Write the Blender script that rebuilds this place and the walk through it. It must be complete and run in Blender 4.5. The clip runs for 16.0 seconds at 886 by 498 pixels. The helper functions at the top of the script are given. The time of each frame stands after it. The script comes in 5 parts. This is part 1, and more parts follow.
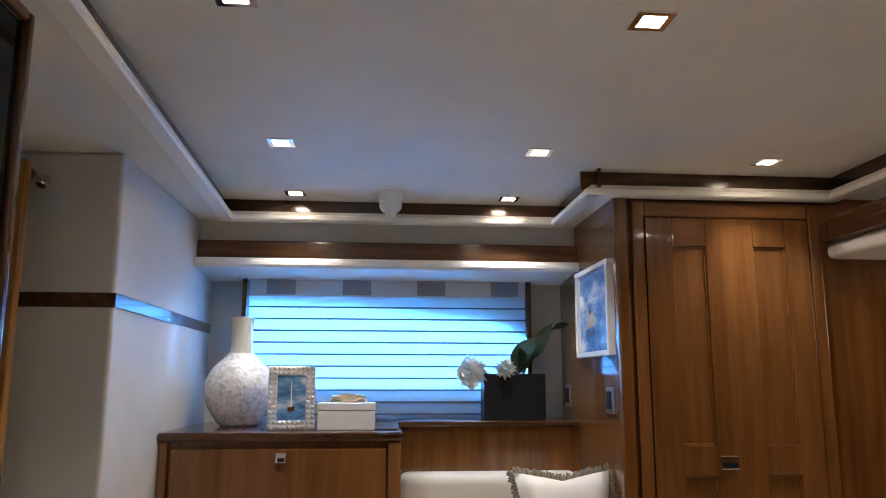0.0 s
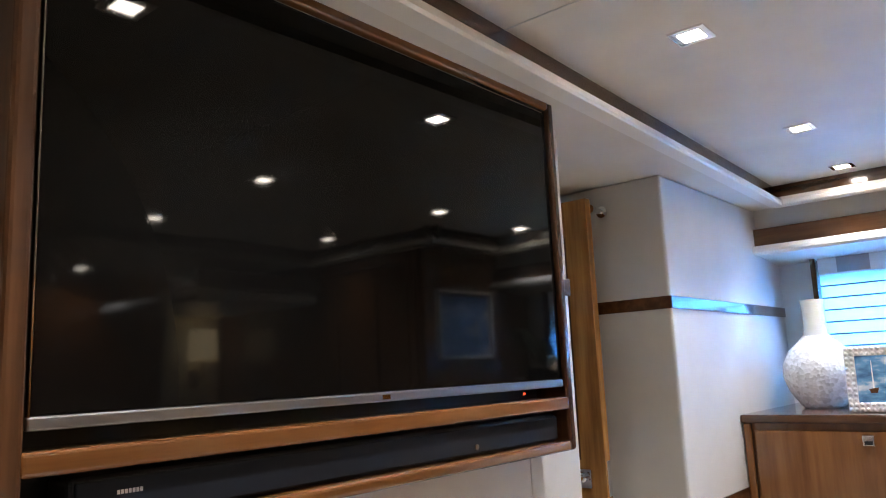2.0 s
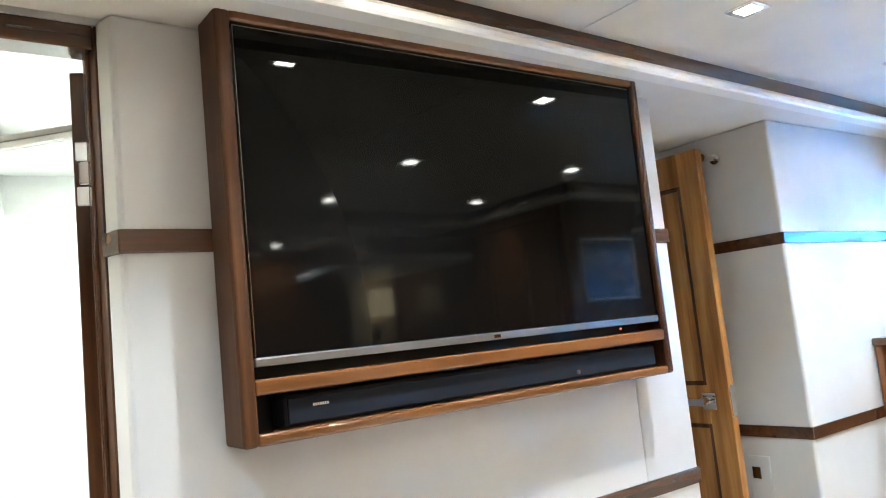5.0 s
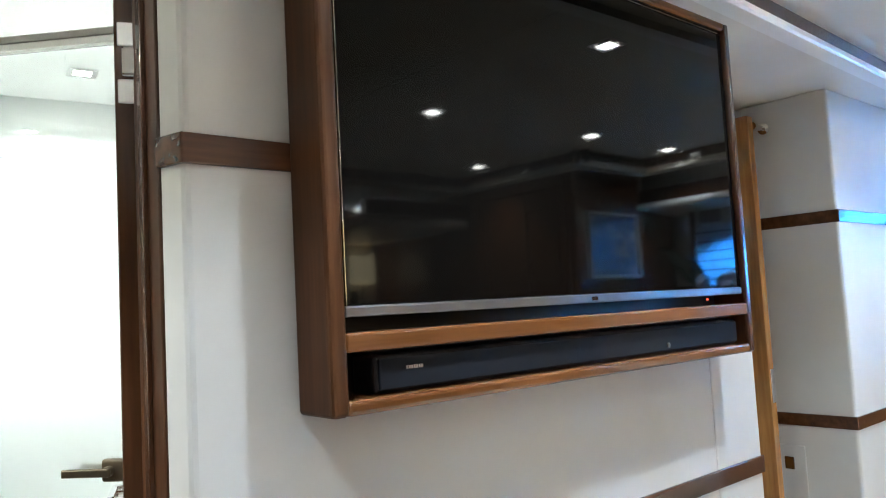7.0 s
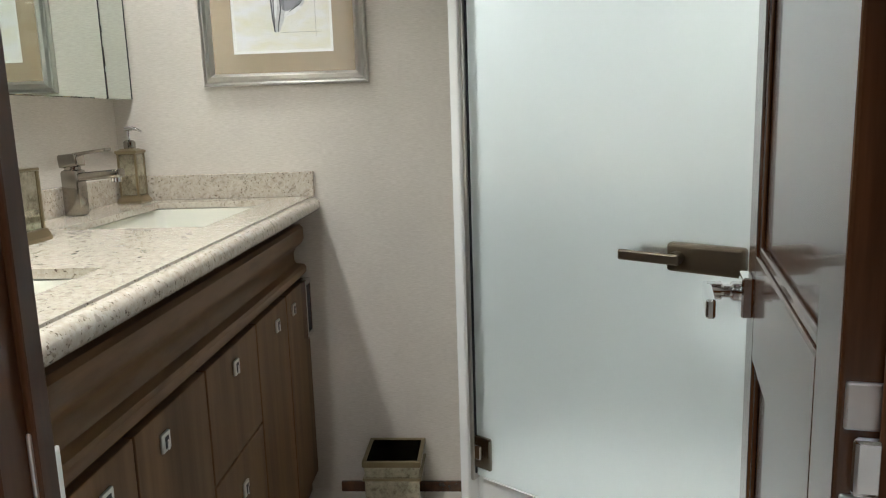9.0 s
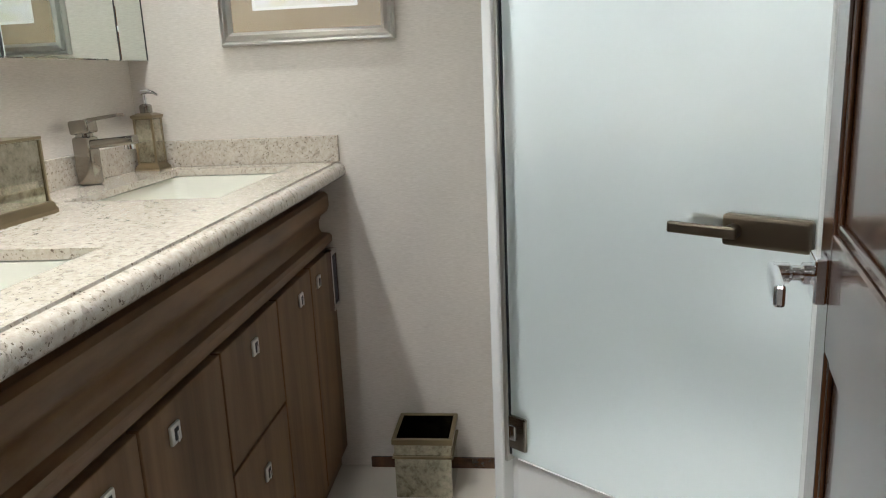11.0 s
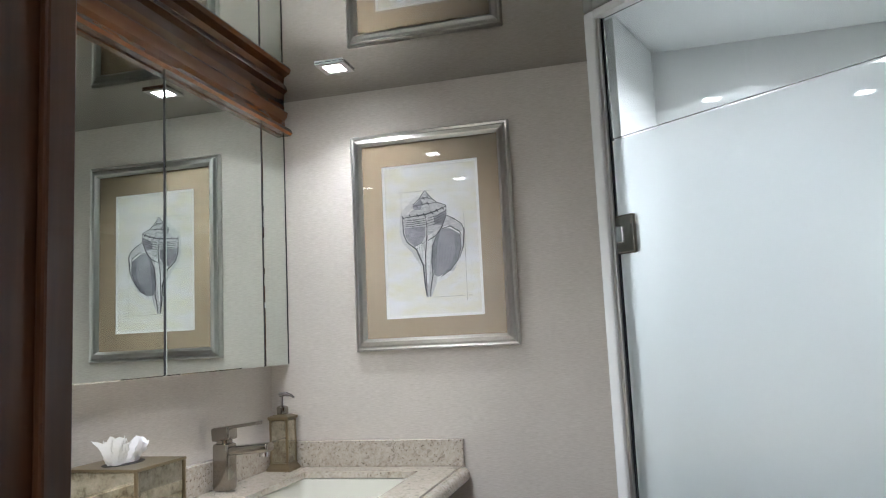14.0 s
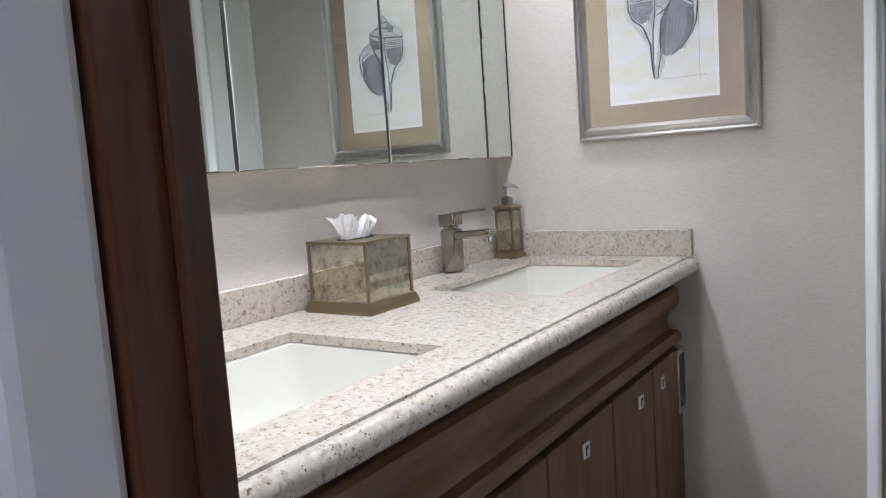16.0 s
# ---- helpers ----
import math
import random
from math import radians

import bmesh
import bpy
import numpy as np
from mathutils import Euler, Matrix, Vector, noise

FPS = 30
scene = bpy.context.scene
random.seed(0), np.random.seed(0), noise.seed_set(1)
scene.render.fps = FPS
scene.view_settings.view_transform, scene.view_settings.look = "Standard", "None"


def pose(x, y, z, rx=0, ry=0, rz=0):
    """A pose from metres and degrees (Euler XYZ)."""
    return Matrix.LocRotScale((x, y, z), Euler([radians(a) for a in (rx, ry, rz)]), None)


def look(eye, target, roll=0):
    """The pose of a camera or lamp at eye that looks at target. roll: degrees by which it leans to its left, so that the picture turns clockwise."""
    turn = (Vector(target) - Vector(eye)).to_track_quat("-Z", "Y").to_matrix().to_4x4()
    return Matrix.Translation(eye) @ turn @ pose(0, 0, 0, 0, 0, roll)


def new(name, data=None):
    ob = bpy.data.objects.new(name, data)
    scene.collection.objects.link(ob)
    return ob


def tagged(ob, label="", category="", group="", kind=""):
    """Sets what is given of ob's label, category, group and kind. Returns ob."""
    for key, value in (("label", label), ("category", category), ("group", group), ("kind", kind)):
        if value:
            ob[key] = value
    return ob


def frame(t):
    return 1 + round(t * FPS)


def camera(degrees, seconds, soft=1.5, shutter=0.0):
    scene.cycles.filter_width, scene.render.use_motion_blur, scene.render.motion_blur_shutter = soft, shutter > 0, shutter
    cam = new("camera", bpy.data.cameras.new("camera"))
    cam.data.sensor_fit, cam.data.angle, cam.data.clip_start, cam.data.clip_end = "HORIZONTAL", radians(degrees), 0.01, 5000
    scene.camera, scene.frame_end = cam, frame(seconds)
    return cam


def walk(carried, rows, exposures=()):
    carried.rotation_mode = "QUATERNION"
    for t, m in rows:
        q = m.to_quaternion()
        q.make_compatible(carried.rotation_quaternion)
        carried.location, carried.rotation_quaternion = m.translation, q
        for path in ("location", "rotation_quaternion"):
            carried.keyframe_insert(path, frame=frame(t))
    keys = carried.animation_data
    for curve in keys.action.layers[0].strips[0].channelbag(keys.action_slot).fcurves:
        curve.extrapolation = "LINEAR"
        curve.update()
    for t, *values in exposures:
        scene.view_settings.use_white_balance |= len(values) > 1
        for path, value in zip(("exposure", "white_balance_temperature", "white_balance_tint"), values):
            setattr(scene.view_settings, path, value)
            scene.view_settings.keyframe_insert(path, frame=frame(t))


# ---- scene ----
cam = camera(61.0, 16.0, soft=1.1)
PATH = [
    (0, (-0.008, 0.016, 1.236), (0.16, 1.979, 1.579), 0.1),
    (0.5, (0.036, 0.06, 1.238), (-0.098, 2.032, 1.546), -0.8),
    (1, (0.15, 0.07, 1.234), (-0.413, 1.967, 1.528), -1.1),
    (1.5, (0.2, -0.017, 1.244), (-0.661, 1.762, 1.552), -1.8),
    (2, (0.28, -0.172, 1.264), (-0.986, 1.343, 1.588), -2.7),
    (2.5, (0.373, -0.273, 1.286), (-1.107, 1.043, 1.568), -2.9),
    (3, (0.513, -0.294, 1.287), (-1.035, 0.94, 1.571), -3.9),
    (3.5, (0.656, -0.319, 1.266), (-0.938, 0.857, 1.545), -4.9),
    (4, (0.715, -0.35, 1.261), (-0.894, 0.809, 1.523), -5.7),
    (6.5, (0.503, -0.362, 1.226), (-1.035, 0.908, 1.37), -4.1),
    (7, (0.28, -0.435, 1.226), (-1.226, 0.87, 1.378), -3.1),
    (7.5, (0.106, -0.476, 1.194), (-1.513, 0.681, 1.389), -1.7),
    (8, (-0.122, -0.426, 1.187), (-1.914, 0.445, 1.36), -1.9),
    (8.5, (-0.278, -0.416, 1.156), (-2.242, -0.044, 1.158), -1.2),
    (8.6, (-0.312, -0.41, 1.152), (-2.284, -0.092, 1.08), -1.4),
    (9, (-0.41, -0.404, 1.136), (-2.372, -0.226, 0.788), -1.8),
    (9.2, (-0.459, -0.415, 1.121), (-2.402, -0.25, 0.682), -1.8),
    (11.5, (-0.542, -0.379, 1.158), (-2.498, -0.339, 0.744), -2.9),
    (12, (-0.548, -0.38, 1.182), (-2.53, -0.388, 0.909), -2.9),
    (12.5, (-0.551, -0.38, 1.206), (-2.544, -0.444, 1.05), -2.6),
    (13, (-0.543, -0.38, 1.229), (-2.54, -0.491, 1.213), -2.8),
    (13.5, (-0.538, -0.379, 1.247), (-2.529, -0.542, 1.353), -2.7),
    (14, (-0.532, -0.387, 1.267), (-2.507, -0.592, 1.504), -2.7),
    (14.5, (-0.534, -0.405, 1.26), (-2.51, -0.607, 1.491), -2.6),
    (15, (-0.598, -0.373, 1.212), (-2.55, -0.801, 1.173), -4.2),
    (15.5, (-0.646, -0.339, 1.178), (-2.5, -1.062, 0.988), -4.0),
    (16, (-0.587, -0.334, 1.195), (-2.387, -1.178, 0.979), -3.9),
]
EXPOSURES = [
    (0.0, -0.5, 7700, 14), (0.6, -0.75, 7400, 14), (1.0, -0.7, 7400, 19), (2.0, 0.4, 7000, 13), (2.5, 1.35, 6400, 6), (3.0, 1.45, 6250, 5), (3.5, 1.4, 6200, 4), (4.2, 1.35, 6200, 4),
    (6.5, 1.05, 6050, 4), (7.0, 0.85, 6000, 3), (7.6, 0.4, 5950, 2), (8.0, 0.0, 5750, 2), (8.6, -0.3, 5750, 4), (9.0, -0.25, 6050, 7), (11.3, -0.15, 5900, 9),
    (12.5, -0.4, 5700, 11), (14.5, -0.38, 5600, 13), (15.5, -0.3, 5500, 17), (16.0, -0.3, 5500, 17)]
walk(cam, [(t, look(eye, target, roll)) for t, eye, target, roll in PATH], EXPOSURES)

# ---- world: soft daylight outside the hull window ----
world = bpy.data.worlds.new("sky")
scene.world = world
world.use_nodes = True
sky = world.node_tree.nodes.new("ShaderNodeTexSky")
sky.sky_type = "NISHITA"
sky.sun_disc = False
sky.sun_elevation, sky.sun_rotation = radians(40), radians(200)
world.node_tree.links.new(sky.outputs[0], world.node_tree.nodes["Background"].inputs[0])
world.node_tree.nodes["Background"].inputs[1].default_value = 0.08

CABIN_WATTS, BATH_WATTS = 3.5, 3.6
WARM, COOL = (0.88, 0.95, 1.07), (1.0, 0.965, 0.9)


def lamp(name, loc, watts, size, colour, target=None, spread=150):
    data = bpy.data.lights.new(name, "AREA")
    data.energy, data.size, data.color, data.spread = watts, size, colour, radians(spread)
    ob = new(name, data)
    ob.matrix_world = look(loc, target or (loc[0], loc[1] + 0.0001, loc[2] - 1))
    return ob


# daylight through the hull window
lamp("daylight", (0.05, 6.4, 1.6), 1500.0, 0.7, (0.05, 0.33, 1.0), (0.05, 3.6, 1.4), 120)

# ---- materials ----
def material(name, colour=(0.8, 0.8, 0.8), rough=0.5, metal=0.0, **more):
    m = bpy.data.materials.new(name)
    m.use_nodes = True
    b = m.node_tree.nodes["Principled BSDF"]
    b.inputs["Base Color"].default_value = (*colour, 1)
    b.inputs["Roughness"].default_value = rough
    b.inputs["Metallic"].default_value = metal
    for key, value in more.items():
        b.inputs[key.replace("_", " ")].default_value = value
    return m


def node(m, kind, **values):
    n = m.node_tree.nodes.new(kind)
    for key, value in values.items():
        n.inputs[key.replace("_", " ")].default_value = value
    return n


def coords(m, scale=(1, 1, 1)):
    t = m.node_tree.nodes.new("ShaderNodeTexCoord")
    n = m.node_tree.nodes.new("ShaderNodeMapping")
    n.inputs["Scale"].default_value = scale
    m.node_tree.links.new(t.outputs["Object"], n.inputs["Vector"])
    return n.outputs["Vector"]


def ramp(m, source, stops):
    r = m.node_tree.nodes.new("ShaderNodeValToRGB")
    el = r.color_ramp.elements
    while len(el) < len(stops):
        el.new(0.5)
    for e, (at, c) in zip(el, stops):
        e.position, e.color = at, (*c, 1)
    m.node_tree.links.new(source, r.inputs["Fac"])
    return r.outputs["Color"]


def noisy(m, scale, size, detail=4.0, rough=0.55):
    n = node(m, "ShaderNodeTexNoise", Scale=size, Detail=detail, Roughness=rough)
    m.node_tree.links.new(coords(m, scale), n.inputs["Vector"])
    return n.outputs["Fac"]


def mix(m, a, b, fac, mode="MIX"):
    x = m.node_tree.nodes.new("ShaderNodeMix")
    x.data_type, x.blend_type = "RGBA", mode
    for sock, v in ((x.inputs[0], fac), (x.inputs[6], a), (x.inputs[7], b)):
        if isinstance(v, (int, float)):
            sock.default_value = v
        elif isinstance(v, tuple):
            sock.default_value = (*v, 1)
        else:
            m.node_tree.links.new(v, sock)
    return x.outputs[2]


def paint(m, colour=None, bump=None, strength=0.1, distance=0.002, rough=None):
    b = m.node_tree.nodes["Principled BSDF"]
    if colour is not None:
        m.node_tree.links.new(colour, b.inputs["Base Color"])
    if rough is not None:
        m.node_tree.links.new(rough, b.inputs["Roughness"])
    if bump is not None:
        n = node(m, "ShaderNodeBump", Strength=strength, Distance=distance)
        m.node_tree.links.new(bump, n.inputs["Height"])
        m.node_tree.links.new(n.outputs[0], b.inputs["Normal"])
    return m


def wood(name, along, dark, mid, light, gloss=0.22, coat=0.6):
    m = material(name, mid, gloss, Coat_Weight=coat, Coat_Roughness=0.06)
    s = [15.0, 15.0, 15.0]
    s["xyz".index(along)] = 1.1
    grain = noisy(m, s, 1.6, 6.0, 0.6)
    fine = noisy(m, [v * 6 for v in s], 2.0, 3.0)
    s2 = [3.0, 3.0, 3.0]
    s2["xyz".index(along)] = 0.5
    broad = noisy(m, s2, 1.3, 2.0)
    c = ramp(m, grain, [(0.3, dark), (0.5, mid), (0.72, light)])
    c = mix(m, c, ramp(m, broad, [(0.3, (0.72, 0.68, 0.64)), (0.7, (1.15, 1.12, 1.08))]), 0.8, "MULTIPLY")
    info = m.node_tree.nodes.new("ShaderNodeObjectInfo")
    c = mix(m, c, ramp(m, info.outputs["Random"], [(0, (0.86, 0.84, 0.82)), (1, (1.1, 1.1, 1.1))]), 0.6, "MULTIPLY")
    return paint(m, c, fine, 0.05, 0.0006)


def flecked(name, base, bump_size=600, strength=0.08, rough=0.6, tone=0.06, **more):
    m = material(name, base, rough, **more)
    dim = tuple(v * (1 - tone) for v in base)
    lit = tuple(min(1, v * (1 + tone)) for v in base)
    big = noisy(m, (1, 1, 1), 3.0, 3.0)
    c = ramp(m, big, [(0.3, dim), (0.7, lit)])
    return paint(m, c, noisy(m, (1, 1, 1), bump_size, 2.0), strength, 0.0008)


TEAK_D, TEAK_M, TEAK_L = (0.125, 0.046, 0.013), (0.175, 0.068, 0.02), (0.225, 0.094, 0.03)
wood_z = wood("varnished wood upright", "z", TEAK_D, TEAK_M, TEAK_L)
wood_x = wood("varnished wood across", "x", TEAK_D, TEAK_M, TEAK_L)
wood_y = wood("varnished wood along", "y", TEAK_D, TEAK_M, TEAK_L)
door_wood = wood("honey door wood", "z", (0.17, 0.07, 0.018), (0.33, 0.15, 0.04), (0.5, 0.26, 0.08))
walnut_z = wood("walnut upright", "z", (0.035, 0.014, 0.006), (0.075, 0.03, 0.013), (0.13, 0.058, 0.026), 0.25, 0.5)
walnut_y = wood("walnut along", "y", (0.035, 0.014, 0.006), (0.075, 0.03, 0.013), (0.13, 0.058, 0.026))
satin_z = wood("satin walnut upright", "z", (0.04, 0.016, 0.006), (0.085, 0.034, 0.013), (0.14, 0.062, 0.026), 0.42, 0.0)
vanity_z = wood("vanity veneer upright", "z", (0.1, 0.056, 0.025), (0.15, 0.086, 0.04), (0.19, 0.114, 0.055), 0.5, 0.0)
vanity_x = wood("vanity veneer across", "x", (0.1, 0.056, 0.025), (0.15, 0.086, 0.04), (0.19, 0.114, 0.055), 0.42, 0.05)
walnut_x = wood("walnut across", "x", (0.035, 0.014, 0.006), (0.075, 0.03, 0.013), (0.13, 0.058, 0.026))
vinyl = flecked("cream wall vinyl", (0.62, 0.61, 0.585), 700, 0.12, 0.55)
headliner = flecked("cream headliner", (0.74, 0.7, 0.63), 900, 0.06, 0.6)
lip_white = flecked("pale soffit lip", (0.84, 0.82, 0.77), 500, 0.03, 0.35)
# for the unseen floor: pale tone picked to bounce light up to the ceiling
carpet = flecked("sand carpet", (0.34, 0.295, 0.24), 250, 0.5, 0.95, 0.1)
white_paint = flecked("white gloss", (0.85, 0.85, 0.84), 300, 0.02, 0.25, 0.02)
ceramic = material("ivory ceramic", (0.64, 0.63, 0.555), 0.08, Coat_Weight=0.5)
chrome = material("chrome", (0.8, 0.8, 0.82), 0.08, 1.0)
nickel = flecked("brushed nickel", (0.33, 0.305, 0.265), 900, 0.03, 0.16, 0.05, metal=1.0)
bronze = flecked("dark bronze", (0.19, 0.155, 0.115), 900, 0.05, 0.35, 0.06, metal=1.0)
bright_silver = flecked("polished silver", (0.88, 0.87, 0.86), 300, 0.1, 0.36, 0.04, metal=1.0)
silver = flecked("silver leaf frame", (0.62, 0.61, 0.58), 400, 0.1, 0.3, 0.08, metal=1.0)
black_plastic = flecked("black plastic", (0.01, 0.011, 0.014), 800, 0.05, 0.45, 0.1, Specular_IOR_Level=0.3)
screen_black = material("tv glass", (0.004, 0.0038, 0.0035), 0.045, Specular_IOR_Level=0.13)
grille = flecked("speaker cloth", (0.006, 0.008, 0.013), 1500, 0.3, 0.75, 0.1, Specular_IOR_Level=0.25)
mirror = material("mirror", (0.76, 0.82, 0.775), 0.0, 1.0)
smoked = material("mirrored ceiling", (0.5, 0.49, 0.46), 0.03, 1.0)
rubber = material("black seal", (0.01, 0.01, 0.012), 0.6)
lens_glow = material("lamp diffuser", (1, 1, 1), 0.4, Emission_Color=(1, 0.95, 0.85, 1), Emission_Strength=110.0)


def glass(name, colour=(1, 1, 1), rough=0.0):
    return material(name, colour, rough, Transmission_Weight=1.0, IOR=1.45)


clear = glass("clear glass", (0.93, 0.97, 0.96))
picture_glass = glass("picture glass", (0.985, 0.985, 0.985))
frosted = glass("frosted shower glass", (0.9, 0.955, 0.955), 0.4)
b_ = frosted.node_tree.nodes["Principled BSDF"]
b_.inputs["Coat Weight"].default_value = 1.0
b_.inputs["Coat Roughness"].default_value = 0.02
b_.inputs["Coat IOR"].default_value = 1.75


def wallpaper():
    m = material("woven wallpaper", (0.6, 0.55, 0.49), 0.6)
    strands = noisy(m, (60, 60, 700), 1.0, 4.0)
    big = noisy(m, (1, 1, 1), 4.0, 2.0)
    c = ramp(m, strands, [(0.3, (0.52, 0.475, 0.42)), (0.7, (0.64, 0.595, 0.54))])
    c = mix(m, c, ramp(m, big, [(0.3, (0.95, 0.95, 0.95)), (0.7, (1.03, 1.03, 1.03))]), 1.0, "MULTIPLY")
    return paint(m, c, strands, 0.15, 0.001)


def quartz():
    m = material("speckled quartz", (0.5, 0.45, 0.37), 0.14, Coat_Weight=0.3)
    v = node(m, "ShaderNodeTexVoronoi", Scale=120.0, Randomness=1.0)
    warp = noisy(m, (1, 1, 1), 28.0, 3.0)
    link = m.node_tree.links.new
    mm = m.node_tree.nodes.new("ShaderNodeVectorMath")
    mm.operation = "MULTIPLY_ADD"
    link(coords(m, (1, 1, 1)), mm.inputs[0])
    mm.inputs[1].default_value = (1, 1, 1)
    sc = m.node_tree.nodes.new("ShaderNodeVectorMath")
    sc.operation = "SCALE"
    link(warp, sc.inputs[0])
    sc.inputs["Scale"].default_value = 0.045
    link(sc.outputs[0], mm.inputs[2])
    link(mm.outputs[0], v.inputs["Vector"])
    sep = m.node_tree.nodes.new("ShaderNodeSeparateColor")
    link(v.outputs["Color"], sep.inputs[0])
    cells = ramp(m, sep.outputs[0], [(0.0, (0.1, 0.08, 0.055)), (0.045, (0.19, 0.15, 0.11)), (0.07, (0.4, 0.345, 0.275)), (0.5, (0.47, 0.42, 0.35)), (1.0, (0.55, 0.505, 0.44))])
    cloud = ramp(m, noisy(m, (1, 1, 1), 70.0, 8.0, 0.72), [(0.34, (0.26, 0.2, 0.15)), (0.4, (0.4, 0.345, 0.28)), (0.5, (0.48, 0.43, 0.36)), (0.72, (0.58, 0.535, 0.465))])
    c = mix(m, cells, cloud, 0.6)
    fleck = ramp(m, noisy(m, (1, 1, 1), 150.0, 3.0, 0.6), [(0.345, (0.27, 0.22, 0.18)), (0.385, (1.0, 1.0, 1.0))])
    return paint(m, mix(m, c, fleck, 0.9, "MULTIPLY"))


def antique():
    m = material("antiqued mirror", (0.5, 0.45, 0.36), 0.06, 1.0)
    n = noisy(m, (1, 1, 1), 45.0, 6.0, 0.7)
    return paint(m, ramp(m, n, [(0.3, (0.17, 0.15, 0.1)), (0.48, (0.44, 0.42, 0.33)), (0.7, (0.62, 0.6, 0.5))]), None)


for m in (vanity_x, vanity_z, satin_z):
    m.node_tree.nodes["Principled BSDF"].inputs["Specular IOR Level"].default_value = 0.25
paper_wall = wallpaper()
stone = quartz()
old_mirror = antique()

# ---- helpers for building ----
HERE = [Matrix.Identity(4)]
BATH = pose(0, 0, 0, 0, 0, -9)
FLOOR = -0.05


def link(name, bm, mat, parent=None, label="", smooth=False):
    bmesh.ops.recalc_face_normals(bm, faces=bm.faces)
    bm.transform(HERE[0])
    me = bpy.data.meshes.new(name)
    bm.to_mesh(me)
    bm.free()
    me.materials.append(mat)
    if smooth:
        for p in me.polygons:
            p.use_smooth = True
        me.set_sharp_from_angle(angle=radians(40))
    ob = new(name, me)
    if parent:
        ob.parent = parent
        ob.matrix_parent_inverse = parent.matrix_world.inverted()
    if label:
        ob["label"] = label
    return ob


part = link


def thing(name, at, label, category, group=""):
    ob = new(name)
    ob.empty_display_size = 0.05
    ob.matrix_world = HERE[0] @ Matrix.Translation(at)
    return tagged(ob, label, category, group)


def setting(ob, label="", category=""):
    return tagged(ob, label, category, kind="structure")


def add(bm, x0, x1, y0, y1, z0, z1, bevel=0.0, seg=2):
    b = bmesh.new()
    bmesh.ops.create_cube(b, size=1)
    b.transform(Matrix.Translation(((x0 + x1) / 2, (y0 + y1) / 2, (z0 + z1) / 2)) @ Matrix.Diagonal((abs(x1 - x0), abs(y1 - y0), abs(z1 - z0), 1)))
    if bevel:
        bmesh.ops.bevel(b, geom=b.edges[:], offset=bevel, segments=seg, affect="EDGES", profile=0.5)
    return join(bm, b)


def join(bm, b):
    me = bpy.data.meshes.new("tmp")
    b.to_mesh(me)
    b.free()
    bm.from_mesh(me)
    bpy.data.meshes.remove(me)
    return bm


def box(x0, x1, y0, y1, z0, z1, bevel=0.0, seg=2):
    return add(bmesh.new(), x0, x1, y0, y1, z0, z1, bevel, seg)


def prism(points, z0, z1, bevel=0.0):
    bm = bmesh.new()
    low = [bm.verts.new((x, y, z0)) for x, y in points]
    f = bm.faces.new(low)
    r = bmesh.ops.extrude_face_region(bm, geom=[f])
    for v in r["geom"]:
        if isinstance(v, bmesh.types.BMVert):
            v.co.z = z1
    if bevel:
        bmesh.ops.bevel(bm, geom=bm.edges[:], offset=bevel, segments=2, affect="EDGES", profile=0.5)
    return bm


def turned(bm, m):
    bm.transform(m)
    return bm


def lathe(profile, steps=32):
    bm = bmesh.new()
    rings = []
    for r, z in profile:
        rings.append([bm.verts.new((r * math.cos(k * math.tau / steps), r * math.sin(k * math.tau / steps), z)) for k in range(steps)])
    for a, b in zip(rings, rings[1:]):
        for k in range(steps):
            bm.faces.new((a[k], a[(k + 1) % steps], b[(k + 1) % steps], b[k]))
    for ring in (rings[0], rings[-1]):
        bm.faces.new(ring)
    return bm


def moulding(profile, p, q, up=(0, 0, 1), out=None):
    """A profile of (out, up) points swept straight from p to q."""
    p, q = Vector(p), Vector(q)
    up = Vector(up)
    side = Vector(out) if out else (q - p).normalized().cross(up)
    bm = bmesh.new()
    ends = [[bm.verts.new(e + side * a + up * b) for a, b in profile] for e in (p, q)]
    n = len(profile)
    for k in range(n):
        bm.faces.new((ends[0][k], ends[0][(k + 1) % n], ends[1][(k + 1) % n], ends[1][k]))
    bm.faces.new(ends[0])
    bm.faces.new(ends[1])
    return bm


def tube(points, radius, steps=10):
    bm = bmesh.new()
    pts = [Vector(p) for p in points]
    rings = []
    for i, p in enumerate(pts):
        d = (pts[min(i + 1, len(pts) - 1)] - pts[max(i - 1, 0)]).normalized()
        a = d.cross(Vector((0.3, 0.2, 0.93))).normalized()
        b = d.cross(a)
        r = radius[i] if isinstance(radius, (list, tuple)) else radius
        rings.append([bm.verts.new(p + (a * math.cos(k * math.tau / steps) + b * math.sin(k * math.tau / steps)) * r) for k in range(steps)])
    for a, b in zip(rings, rings[1:]):
        for k in range(steps):
            bm.faces.new((a[k], a[(k + 1) % steps], b[(k + 1) % steps], b[k]))
    bm.faces.new(rings[0])
    bm.faces.new(rings[-1])
    return bm


def sheet(points, thick, axis):
    """A thin plate whose outline is given by points in 3D on one plane."""
    bm = bmesh.new()
    f = bm.faces.new([bm.verts.new(p) for p in points])
    r = bmesh.ops.extrude_face_region(bm, geom=[f])
    for v in r["geom"]:
        if isinstance(v, bmesh.types.BMVert):
            v.co += Vector(axis) * thick
    return bm

# ---- stateroom: the large structure ----
SOFFIT, CEIL = 1.93, 2.005
WX = -0.785
DX, DY = 0.885, 2.72
setting(link("floor", box(-3.2, 2.8, -2.2, 3.9, FLOOR - 0.1, FLOOR), carpet), "sand-coloured carpeted cabin floor", "floor")

